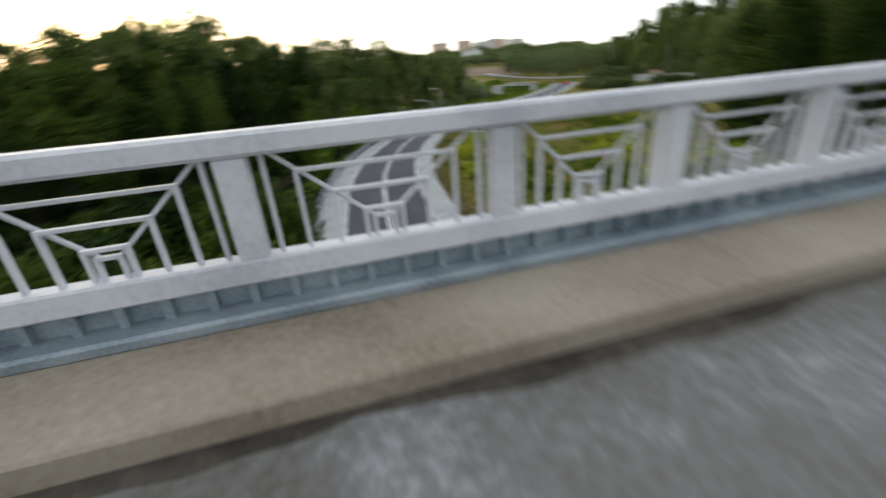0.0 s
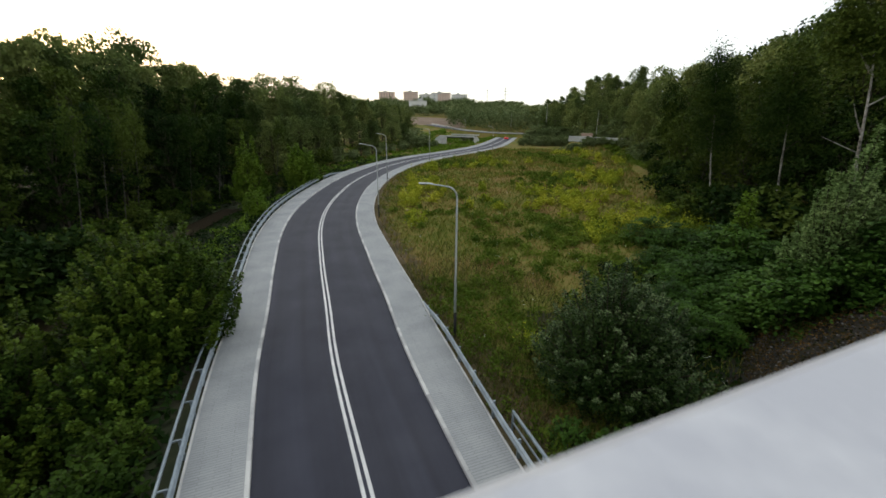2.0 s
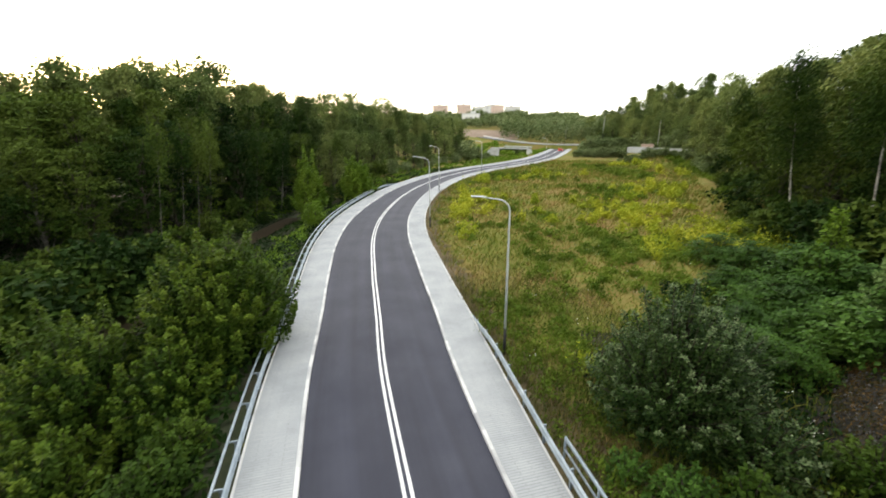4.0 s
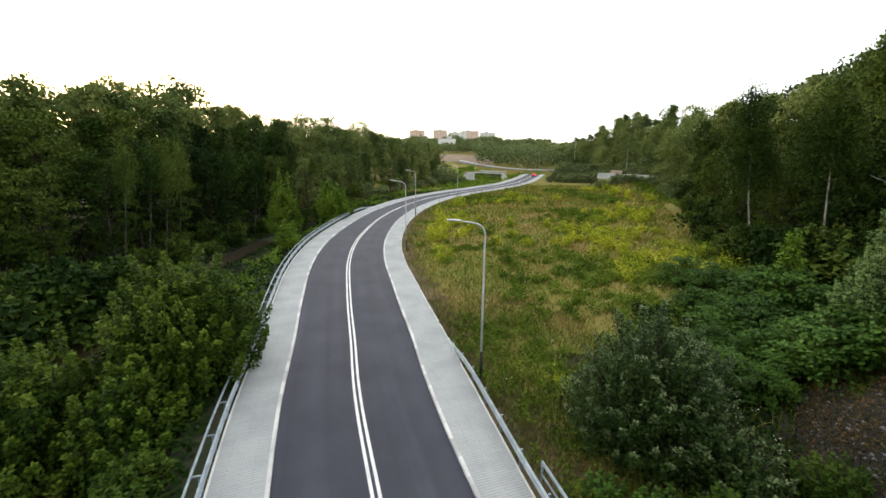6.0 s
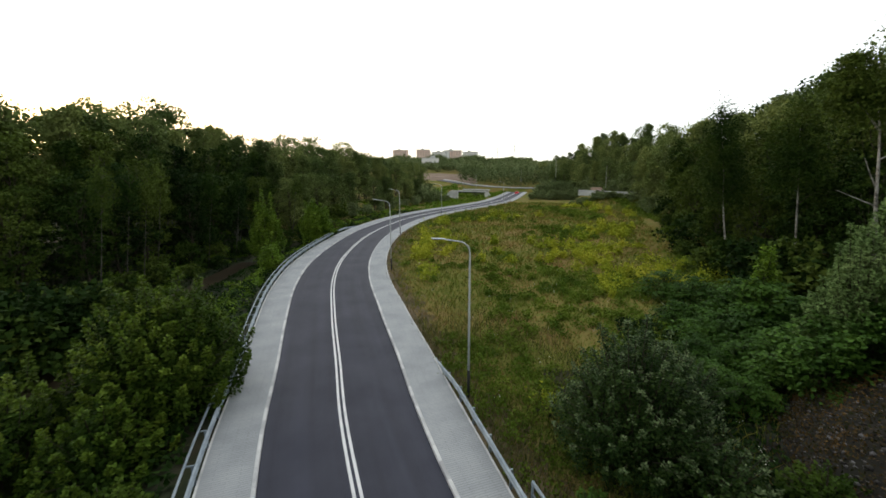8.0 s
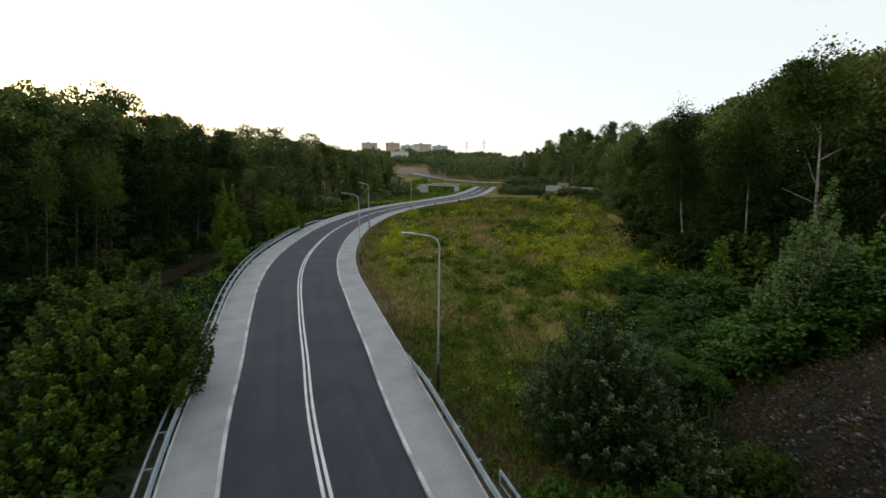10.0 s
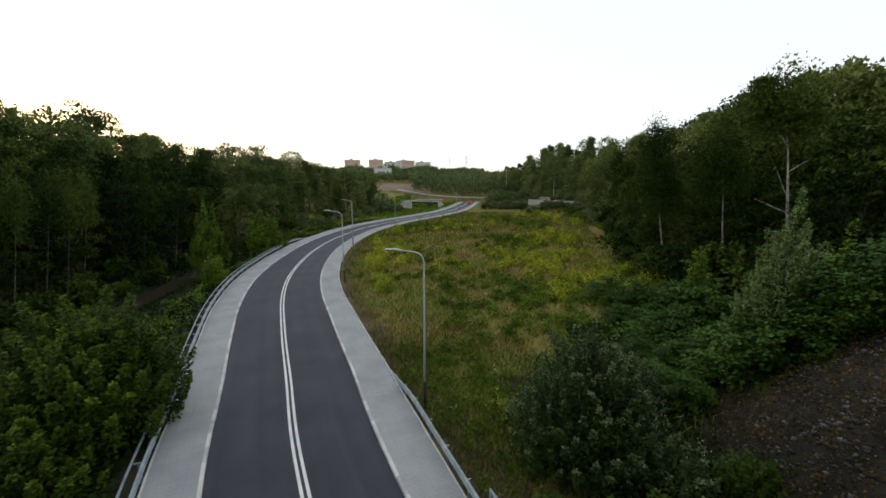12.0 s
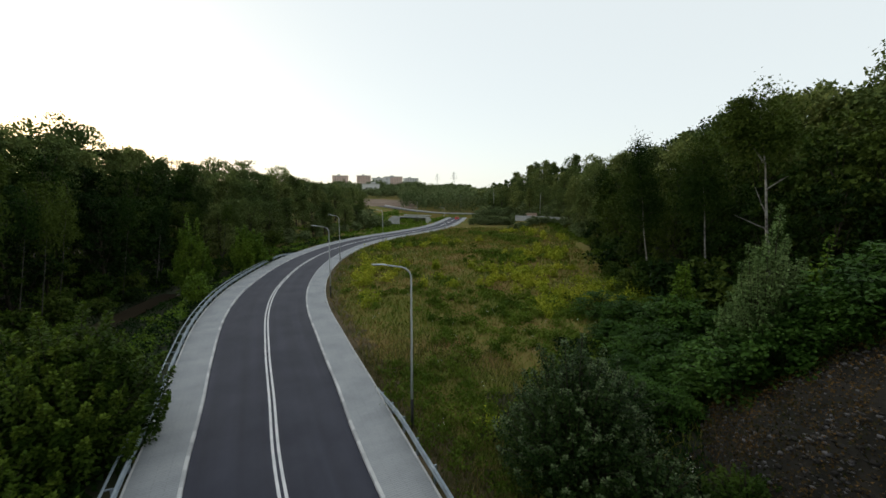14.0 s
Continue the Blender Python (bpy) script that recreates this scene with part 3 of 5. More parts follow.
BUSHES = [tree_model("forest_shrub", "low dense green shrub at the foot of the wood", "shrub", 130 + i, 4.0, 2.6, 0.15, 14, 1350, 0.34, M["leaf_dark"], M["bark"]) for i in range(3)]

FAR_BUSHES = [tree_model("forest_shrub", "low shrub near the far junction, haze paled into its green", "shrub", 140 + i, 4.0, 2.6, 0.15, 14, 1350, 0.36, M["leaf_far_hazed"], M["bark"]) for i in range(2)]


def polar(az, dist):
    return -math.sin(radians(az)) * dist, math.cos(radians(az)) * dist


def plant(az, dist, top_z, inner=False, rear=False):
    x, y = polar(az, dist)
    model, tall = rngf.choice(REAR if rear else BACK if inner else FOREST)
    g = height1(x, y)
    s = max(0.35, (top_z - g) / tall)
    wide = min(1.3, max(0.75, s)) * rngf.uniform(0.9, 1.1)
    ob = put(model, x, y, wide, rngf.uniform(0, 360), tall=s / wide)
    ob["group"] = "trees of the wood"
    return ob


def shrub(az, dist, s):
    x, y = polar(az, dist)
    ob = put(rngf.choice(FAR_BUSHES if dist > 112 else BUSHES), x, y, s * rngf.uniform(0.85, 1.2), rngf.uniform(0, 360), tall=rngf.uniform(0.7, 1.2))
    ob["group"] = "shrubs at the wood's foot"
    return ob


# wood beyond the stream
az = 23.6
while az < 92:
    edge = float(np.interp(az, [17, 22, 30, 37, 45, 53, 60, 70, 100], [175, 165, 130, 102, 91, 76, 65, 56, 45]))
    for row in range(4):
        a2 = az + rngf.uniform(-1, 1)
        dist = edge * (1 + 0.12 * row) + rngf.uniform(-2, 2)
        full = 11 + dist * math.tan(radians(sky_left(a2)))
        k = (0.62, 0.8, 0.95, 1.02)[row] * rngf.uniform(0.9, 1.03)
        top = -1.0 + (full + 1.0) * k
        if 71 < a2 < 86:
            top = min(top, 11 - dist * 0.022)
        plant(a2, dist, top, row > 1 or edge > 95)
    if az > 33 and not 70 < az < 87:
        dist = edge * 1.62
        plant(az, dist, (11 + dist * math.tan(radians(sky_left(az)))) * 0.87, True, True)
    shrub(az, edge - 5 + rngf.uniform(-1.5, 1.5), 0.9)
    if rngf.random() < 0.6:
        shrub(az, edge - 9 + rngf.uniform(-1.5, 1.5), 0.6)
    az += math.degrees(4.3 / edge)
for az, dist, rise in ((67.5, 70, 4.2), (69.2, 66, 3.6), (70.6, 70, 3.0), (72.0, 66, 2.2), (73.2, 70, 1.2)):
    plant(az, dist, 11 + dist * math.tan(radians(rise)), True, True)
# wooded hill beside the meadow
az = 5.5
while az > -58:
    edge = float(np.interp(-az, [-5.5, -2, 2, 6, 8, 10, 12.5, 20, 28, 36, 62], [225, 215, 178, 150, 122, 88, 66, 56, 48, 44, 42]))
    for row in range(4):
        a2 = az + rngf.uniform(-1, 1)
        dist = edge * (1 + 0.13 * row) + rngf.uniform(-2, 2)
        full = 11 + dist * math.tan(radians(sky_right(a2)))
        k = (0.62, 0.8, 0.95, 1.02)[row] * rngf.uniform(0.92, 1.05) * (0.96 if a2 < -14 else 1.0)
        plant(a2, dist, 0.5 + (full - 0.5) * k, row > 1 or edge > 95)
    if az < -10:
        dist = edge * 1.68
        plant(az, dist, (11 + dist * math.tan(radians(sky_right(az)))) * 0.9, True, True)
    shrub(az, edge - 4 + rngf.uniform(-1.5, 1.5), 1.0 if az < -12 else 1.5)
    shrub(az + 0.5, edge - 7 + rngf.uniform(-1, 1), 0.7)
    if -13 < az < -5:
        shrub(az, edge - 11 + rngf.uniform(-2, 2), 0.6)
    az -= math.degrees((4.0 if az < -8 else 3.4) / edge)
# lower growth where the wood runs out
for az, dist, s in ((22.8, 168, 1.5), (22.0, 172, 1.7), (21.3, 166, 1.3), (20.6, 172, 1.2), (19.9, 168, 0.9), (19.2, 172, 0.8), (21.8, 160, 1.0), (22.8, 158, 1.2), (15.3, 205, 0.9), (14.4, 210, 0.8)):
    shrub(az, dist, s)
for k in range(17):
    shrub(1.9 - 0.48 * k, 143 + rngf.uniform(-2, 2), rngf.uniform(0.4, 0.75))
for k in range(9):
    shrub(2.3 - 0.85 * k, 148.5, 0.42)
for k in range(14):
    shrub(2.0 + 0.36 * k, 208 + rngf.uniform(-4, 4), rngf.uniform(1.0, 1.5))
for k in range(16):
    shrub(2.0 + 0.38 * k, 174 + rngf.uniform(-4, 4), rngf.uniform(0.7, 1.05))

# ---------------------------------------------------------------- bridge
def along(s, n=0.0, z=0.0):
    p = BR_O + BR_DIR * s + BR_OUT * n
    return Vector((p.x, p.y, z))


TURN = Matrix.Rotation(BR_ANG, 4, "Z")


def bar_box(b, s0, s1, n, z, depth, tall, bevel=0.0):
    p = along((s0 + s1) / 2, n, z)
    return b.box(Matrix.Translation(p) @ TURN, s1 - s0, depth, tall, bevel)


S0, S1 = -40.0, 40.0
b = Build()
bar_box(b, S0, S1, -0.32, CURB_TOP - 0.2, 1.0, 0.4, 0.02)
tagged(link("bridge_kerb", b.mesh("bridge_kerb", M["deck"])), "wide weathered concrete kerb along the bridge edge", "kerb", kind="structure")
b = Build()
bar_box(b, S0, S1, -6.2, CURB_TOP - 0.62, 12.6, 0.9)
tagged(link("bridge_deck", b.mesh("bridge_deck", M["screed"])), "grey worn asphalt deck of the bridge", "bridge", kind="structure")

b = Build()
for k in range(321):
    x = S0 + 0.25 * k
    w = 0.13 + 0.04 * math.sin(x * 1.7) + 0.03 * math.sin(x * 4.3 + 1.0) + 0.015 * math.sin(x * 11.0)
    b.v += [along(x, -0.821, CURB_TOP - 0.171), along(x, -0.821 - w, CURB_TOP - 0.171), along(x, -0.821 - w * 0.7, CURB_TOP - 0.16), along(x, -0.821, CURB_TOP - 0.155)]
    if k:
        b.f += [(4 * k - 4 + i, 4 * k + i, 4 * k + (i + 1) % 4, 4 * k - 4 + (i + 1) % 4) for i in range(4)]
tagged(link("gutter_dirt", b.mesh("gutter_dirt", M["gutter"])), "dark dirt gathered along the kerb foot", "dirt", kind="stuff")


def baluster_bay(root, x0, x1, low, high):
    """Nested square hoops of bar between two posts, tied by slanting bars, with a full bar beside each post."""
    w, t, r = x1 - x0, high - low, 0.024
    y = 0.09

    def rod(a, c, d=0.0):
        a, c = Vector((a[0], y + d, a[1])), Vector((c[0], y + d, c[1]))
        run = c - a
        turn = run.to_track_quat("X", "Z").to_matrix().to_4x4()
        link("baluster", Build().box(Matrix.Translation((a + c) / 2) @ turn, run.length, r if d else 0.042, r, 0.004).mesh("baluster", M["rail"]), root)

    for u in (0.055, 0.945):
        rod((x0 + u * w, low), (x0 + u * w, high))
    for u, v in ((0.17, 0.20), (0.30, 0.455), (0.42, 0.69), (0.455, 0.775)):
        z = high - v * t
        rod((x0 + u * w, low), (x0 + u * w, z + r / 2))
        rod((x1 - u * w, low), (x1 - u * w, z + r / 2))
        rod((x0 + u * w + r / 2, z), (x1 - u * w - r / 2, z))
    for side in (0, 1):
        pa, pb = (0.075, 0.0), (0.455, 0.775)
        rod(*[((x0 + u * w) if not side else (x1 - u * w), high - v * t) for u, v in (pa, pb)], d=0.034)


def railing():
    root = new("bridge_railing")
    root.matrix_basis = Matrix.Translation(along(0, 0, CURB_TOP)) @ TURN
    tagged(root, "white painted steel railing with nested square bar pattern", "railing")
    H = RAIL_TOP - CURB_TOP
    link("handrail", Build().box(Matrix.Translation((0, 0.09, H - 0.068)), 80, 0.185, 0.136, 0.022).mesh("handrail", M["rail"]), root)
    link("bottom_rail", Build().box(Matrix.Translation((0, 0.09, 0.297)), 80, 0.15, 0.16, 0.015).mesh("bottom_rail", M["rail"]), root)
    link("base_strip", Build().box(Matrix.Translation((0, 0.045, 0.035)), 80, 0.29, 0.09, 0.02).mesh("base_strip", M["zinc"]), root, "bluish galvanised base strip")
    posts = [-1.274, 0.36, 1.73]
    while posts[-1] < 21:
        posts.append(posts[-1] + 1.46)
    while posts[0] > -21:
        posts.insert(0, posts[0] - 1.5)
    body = Build().box(Matrix.Translation((0, 0, 0.13)), 0.165, 0.13, H - 0.136 - 0.26, 0.012)
    pm = body.mesh("post", M["rail"])
    for s in posts:
        p = link("post", pm, root)
        p.location = (s + 0.08, 0.09, (H - 0.136) / 2)
    for s, e in zip(posts, posts[1:]):
        if -12 < s < 16:
            baluster_bay(root, s + 0.16, e, 0.377, H - 0.136)
    link("web_plate", Build().box(Matrix.Translation((0, 0.11, 0.149)), 80, 0.02, 0.145).mesh("web_plate", M["zinc"]), root, "recessed bluish steel web")
    foot = Build().box(Matrix.Translation((0, 0, 0)), 0.05, 0.06, 0.15).mesh("foot", M["zinc"])
    for k in range(60):
        ft = link("foot", foot, root)
        ft.location = (-6.4 + 0.245 * k, 0.075, 0.15)
    return root


RAILING = railing()


# ---------------------------------------------------------------- guard rails
W_SHAPE = [(0.0, -0.155), (0.02, -0.15), (0.075, -0.11), (0.08, -0.06), (0.02, -0.02), (0.02, 0.02), (0.08, 0.06), (0.075, 0.11), (0.02, 0.15), (0.0, 0.155),
           (-0.012, 0.15), (0.062, 0.10), (0.066, 0.065), (0.006, 0.02), (0.006, -0.02), (0.066, -0.065), (0.062, -0.10), (-0.012, -0.15)]


def guard_rail(name, label, side, i0, i1, off, rail=True, taper=0, spaced=2):
    """Steel beam on posts along the walk's outer edge, with a pipe handrail behind it."""
    root = new(name)
    tagged(root, label, "guard rail")
    line = road_line(i0, i1, side, True)
    sec = [(-side * q[0], q[1] + 0.60) for q in W_SHAPE]
    swept = []
    n = len(line)
    for k, (p, r) in enumerate(line):
        low = -0.72 * step(n - taper, n, k) if taper else 0.0
        swept.append((p + r * side * off + Vector((0, 0, float(low))), r))
    link("beam", Build().extrude(swept, sec).mesh("beam", M["zinc"]), root, "corrugated galvanised beam")
    post = Build().box(Matrix.Translation((0, 0, 0.12)), 0.06, 0.11, 1.25).mesh("post", M["zinc"])
    arm = Build().box(Matrix.Translation((0, 0, 0)), 0.05, 0.3, 0.05).mesh("bracket", M["zinc"])
    top = []
    for k in range(0, n, spaced):
        p, r = swept[k]
        a = math.atan2(r.y, r.x) - math.pi / 2
        ob = link("post", post, root)
        ob.matrix_basis = Matrix.Translation(p + r * side * 0.08) @ Matrix.Rotation(a, 4, "Z")
        if rail:
            ob = link("bracket", arm, root)
            ob.matrix_basis = Matrix.Translation(p + r * side * 0.2 + Vector((0, 0, 0.74))) @ Matrix.Rotation(a, 4, "Z")
    if rail:
        pts = [p + r * side * 0.33 + Vector((0, 0, 0.78)) for p, r in swept]
        link("handrail", Build().tube(pts, 0.048, 8).mesh("handrail", M["zinc"], True), root, "round galvanised pipe")
    return root


def idx_near(x, y):
    return int(((ROAD_XY - np.array([x, y])) ** 2).sum(1).argmin())


OUT_L, OUT_R = 0.1, 0.14
iL = idx_near(-36.0, 62.0)
guard_rail("guard_rail", "long galvanised guard rail on the stream side of the road", -1, 20, iL, OUT_L)
guard_rail("guard_rail", "short galvanised guard rail end beside the pavement", -1, iL + 2, iL + 14, OUT_L + 0.15, False, 10)
iR = idx_near(-9.5, 14.5)
guard_rail("guard_rail", "galvanised guard rail sloping into the ground beside the meadow", 1, 20, iR + 6, OUT_R, False, 6)
root = new("pipe_railing")
tagged(root, "round galvanised pipe railing beside the guard rail", "railing")
ln = road_line(20, iR - 6, 1, True)
pts = [p + r * (OUT_R + 0.38) + Vector((0, 0, 0.95)) for p, r in ln]
link("rail", Build().tube(pts, 0.06, 8).mesh("rail", M["zinc"], True), root)
link("rail", Build().tube([p - Vector((0, 0, 0.45)) for p in pts], 0.035, 8).mesh("rail", M["zinc"], True), root)
for k in range(len(ln) - 1, 0, -2):
    p, r = ln[k]
    q = p + r * (OUT_R + 0.38)
    link("post", Build().tube([q - Vector((0, 0, 0.5)), q + Vector((0, 0, 1.0))], 0.04, 8).mesh("post", M["zinc"], True), root)


# ---------------------------------------------------------------- street lamps
def street_lamp():
    root = new("street_lamp")
    tagged(root, "slim grey street lamp with a curved arm and dark base", "street lamp", "lamps along the road")
    link("base", Build().tube([(0, 0, -0.6), (0, 0, 1.35)], [0.078, 0.07], 12).mesh("base", M["black"], True), root, "black coated base section")
    arc = [(0, 0, 1.35), (0, 0, 4.0), (0, 0, 7.25)] + [(-0.55 + 0.55 * math.cos(a), 0, 7.25 + 0.55 * math.sin(a)) for a in (0.35, 0.7, 1.05, 1.35)] + [(-1.25, 0, 7.93)]
    link("pole", Build().tube(arc, [0.062, 0.052, 0.040, 0.038, 0.036, 0.034, 0.032, 0.028], 10).mesh("pole", M["pole"], True), root)
    head = Build()
    head.extrude([(Vector((-1.15, 0, 7.93)), Vector((0, 1, 0))), (Vector((-1.3, 0, 7.955)), Vector((0, 1, 0))), (Vector((-1.8, 0, 7.985)), Vector((0, 1, 0)))],
                 [(-0.09, -0.015), (0.09, -0.015), (0.08, 0.02), (0, 0.035), (-0.08, 0.02)])
    link("lamp_head", head.mesh("lamp_head", M["pole"]), root)
    link("lens", Build().box(Matrix.Translation((-1.55, 0, 7.935)), 0.4, 0.15, 0.02).mesh("lens", M["glass"]), root)
    return root


LAMP = street_lamp()
first = True
for x, y, turn in ((-5.23, 18.04, 30), (-20.91, 40.6, 20), (-31.49, 64.93, 8), (-35.37, 97.14, -8), (-27.5, 136.0, -12)):
    ob = LAMP if first else copy_thing(LAMP, Matrix())
    first = False
    ob.matrix_basis = pose(x, y, height1(x, y) + 0.03, 0, 0, turn)
for az, dist, zt in ((-1.7, 137.0, 12.6), (4.6, 170.0, 15.4), (9.1, 235.0, 12.0), (15.2, 175.0, 9.6)):
    x, y = polar(az, dist)
    copy_thing(LAMP, pose(x, y, zt - 7.95, 0, 0, 90))


# ---------------------------------------------------------------- near shrubs and single trees
def sprig_leaves(p, out, size, rng, rise):
    """Kite-shaped leaves at the points p, pointing along out with a little rise or droop, their faces mostly upward."""
    n = len(p)
    a = out + rng.normal(size=(n, 3)) * 0.45
    a[:, 2] += rise
    a /= np.linalg.norm(a, axis=1)[:, None]
    c = np.cross(a, np.array([0, 0, 1.0]) + rng.normal(size=(n, 3)) * 0.4)
    c /= np.linalg.norm(c, axis=1)[:, None]
    s = size * rng.uniform(0.65, 1.3, (n, 1))
    v = np.stack([p, p + a * s * 0.45 + c * s * 0.36, p + a * s, p + a * s * 0.45 - c * s * 0.36], 1)
    return v.reshape(-1, 3), np.arange(4 * n).reshape(n, 4)


def shoots_tree(name, label, seed, tall, wide, base, shoots, per, size, leaf_mat, x, y, twig=1.0, tip_mat=None, boughs=7, crown=2.2):
    """A bush of many leafy upward shoots that stand in boughs over a dome, as young maples and willows grow."""
    rng = np.random.default_rng(seed)
    tr, pts, outs, young = Build(), [], [], []
    tr.tube([(0, 0, -1), (0.1, 0, base), (0.2, 0.1, base + (tall - base) * 0.5)], [0.14, 0.11, 0.05], 7)
    hub = rng.uniform(0, 2 * math.pi)
    for j in range(shoots):
        u, ang = math.sqrt((j + 0.5) / shoots), j * 2.39996
        swell = 0.5 + 0.5 * math.cos(boughs * 0.5 * (ang - hub) + 5.0 * u) * math.sin(3.0 + 6.5 * u + 2.0 * math.cos(ang - hub))
        rad = wide * u * (0.80 + 0.22 * swell) * rng.uniform(0.92, 1.05)
        crest = base + (tall - base) * (1 - 0.75 * u ** crown) * (0.68 + 0.24 * swell + rng.uniform(-0.06, 0.06) + (0.20 if j % 9 == 2 else 0.0))
        c, s = math.cos(ang), math.sin(ang)
        foot = Vector((0.35 * rad * c, 0.35 * rad * s, base + 0.25 * (crest - base)))
        tip = Vector((rad * c, rad * s, crest))
        tr.tube([(0.1, 0, base * 0.9), foot, tip], [0.05, 0.03, 0.01], 4, False)
        k = int(per * rng.uniform(0.75, 1.25))
        t = 1 - rng.uniform(0, 1, (k, 1)) ** 1.15
        t = (np.round(t * 11) + rng.normal(0, 0.16, (k, 1))) / 11          # whorls up the shoot
        low = np.array(tip) * np.array([0.72, 0.72, 1]) - np.array([0, 0, twig * rng.uniform(1.3, 2.4)])
        fat = (0.44 * np.clip(1.02 - t, 0.02, 1) ** 0.75 + 0.03) * twig * rng.uniform(0.8, 1.25)
        a = rng.uniform(0, 2 * math.pi, k)
        d = np.stack([np.cos(a), np.sin(a), rng.normal(0, 0.25, k)], 1)
        pts.append(low + (np.array(tip) - low) * t + d * fat * rng.uniform(0.25, 1.0, (k, 1)))
        outs.append(d)
        # leaves near a shoot's end take the lighter tone that paints them lit
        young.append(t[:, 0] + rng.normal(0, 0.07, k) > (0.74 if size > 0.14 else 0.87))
    # inner foliage that closes the crown
    k = shoots * per // 5
    d = rng.normal(size=(k, 3))
    d /= np.linalg.norm(d, axis=1)[:, None]
    d[:, 2] = np.abs(d[:, 2]) * 0.9 - 0.25
    r = rng.uniform(0.4, 0.76, (k, 1)) * (0.9 + 0.1 * np.sin(4 * np.arctan2(d[:, 1:2], d[:, :1]) + 7 * d[:, 2:]))
    pts.append(np.array([0, 0, base]) + d * r * np.array([wide * 0.95, wide * 0.95, (tall - base) * 0.8]))
    outs.append(d)
    young.append(np.zeros(k, bool))
    pts, outs, young = np.concatenate(pts), np.concatenate(outs), np.concatenate(young)
    if tip_mat is None:
        young[:] = False
    root = new(name)
    tagged(root, label, "bush")
    link("stem", tr.mesh("stem", M["bark"], True), root)["kind"] = "stuff"
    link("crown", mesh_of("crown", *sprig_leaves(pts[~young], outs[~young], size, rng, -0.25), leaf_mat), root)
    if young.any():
        link("young_foliage", mesh_of("young_foliage", *sprig_leaves(pts[young], outs[young], size * 0.9, rng, 0.45), tip_mat), root, "young leaves on the shoot tips, painted paler as if lit")
    root.matrix_basis = pose(x, y, height1(x, y) - 0.1)
    return root


shoots_tree("young_maple", "big bright green young maple overhanging the guard rail", 5, 7.3, 4.4, 1.2, 130, 330, 0.17, M["leaf_near_shaded"], -18.9, 12.7, tip_mat=M["leaf_tip_lit"])
shoots_tree("young_maple", "smaller green maple growing in the ditch", 6, 4.0, 2.7, 0.6, 40, 260, 0.18, M["leaf_near_shaded"], -17.0, 8.8, tip_mat=M["leaf_tip_lit"])
shoots_tree("young_maple", "dark green maple crown filling the ditch", 10, 7.8, 4.8, 1.2, 120, 300, 0.17, M["leaf_near_shaded"], -21.4, 7.4, tip_mat=M["leaf_tip_lit"])
shoots_tree("young_maple", "low maple thicket on the ditch bank", 19, 5.2, 3.4, 0.8, 44, 240, 0.18, M["leaf_near_shaded"], -18.2, 4.0, tip_mat=M["leaf_tip_lit"])
shoots_tree("willow_bush", "grey-green willow bush with pale shoot tips", 7, 5.9, 3.6, 0.2, 210, 200, 0.11, M["leaf_grey"], 2.1, 16.4, 0.8, tip_mat=M["tip_grey_lit"])
shoots_tree("willow_bush", "low willow bush beside the meadow", 8, 3.2, 2.4, 0.2, 45, 130, 0.13, M["leaf_grey"], 4.4, 20.6, 0.7, tip_mat=M["tip_grey_lit"])
shoots_tree("willow_bush", "low spreading willow bush on the slope's foot", 22, 2.6, 2.2, 0.2, 44, 130, 0.13, M["leaf_grey"], 4.6, 14.9, 0.7, tip_mat=M["tip_grey_lit"])
shoots_tree("sapling_bush", "small light green sapling bush at the slope's foot", 9, 2.0, 0.9, 0.2, 16, 60, 0.16, M["leaf_near_shaded"], 4.0, 12.6, 0.6)
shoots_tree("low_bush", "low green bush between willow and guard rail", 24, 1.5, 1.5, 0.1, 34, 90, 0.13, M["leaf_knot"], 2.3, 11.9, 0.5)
shoots_tree("low_bush", "low leafy bush beside the rubble slope", 25, 1.6, 1.5, 0.1, 34, 90, 0.13, M["leaf_grey"], 4.5, 12.1, 0.5)
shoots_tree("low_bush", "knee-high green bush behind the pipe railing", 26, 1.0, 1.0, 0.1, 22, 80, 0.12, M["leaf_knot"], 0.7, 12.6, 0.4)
shoots_tree("low_bush", "dark leafy bush on the bank below the bridge", 27, 1.9, 1.7, 0.1, 36, 100, 0.17, M["leaf_near_shaded"], -12.9, 5.4, 0.6)
shoots_tree("low_bush", "leafy bush against the guard rail posts", 28, 1.7, 1.5, 0.1, 30, 100, 0.17, M["leaf_near_shaded"], -14.2, 7.0, 0.6)
shoots_tree("low_bush", "low dark green bush at the foot of the rubble slope", 18, 1.2, 1.6, 0.1, 46, 110, 0.12, M["leaf_near_shaded"], *polar(-27.1, 17.0), 0.5)
shoots_tree("round_bush", "round yellow-green bush on the stream bank", 12, 7.5 - height1(*polar(43.4, 74)), 3.4, 1.2, 84, 150, 0.27, M["leaf_fresh"], *polar(43.4, 74))
shoots_tree("round_bush", "round yellow-green bush near the stream", 13, 7.0 - height1(*polar(37.2, 72)), 3.2, 1.2, 80, 150, 0.27, M["leaf_fresh"], *polar(37.2, 72))
shoots_tree("sapling_bush", "spiky light green sapling beside the guard rail", 14, 3.9, 1.5, 0.5, 22, 120, 0.22, M["leaf_fresh"], *polar(43.1, 51), 0.8)
shoots_tree("pale_bush", "pointed grey-green bush before the dark wood", 15, 11.4 - height1(*polar(-27.3, 27.5)), 2.8, 0.5, 170, 190, 0.13, M["leaf_pale"], *polar(-27.3, 27.5), 0.7, crown=1.2)
shoots_tree("sapling_bush", "slim light green sapling before the wood", 16, 7.2, 1.4, 0.5, 24, 110, 0.22, M["leaf_fresh"], *polar(-19.2, 36))
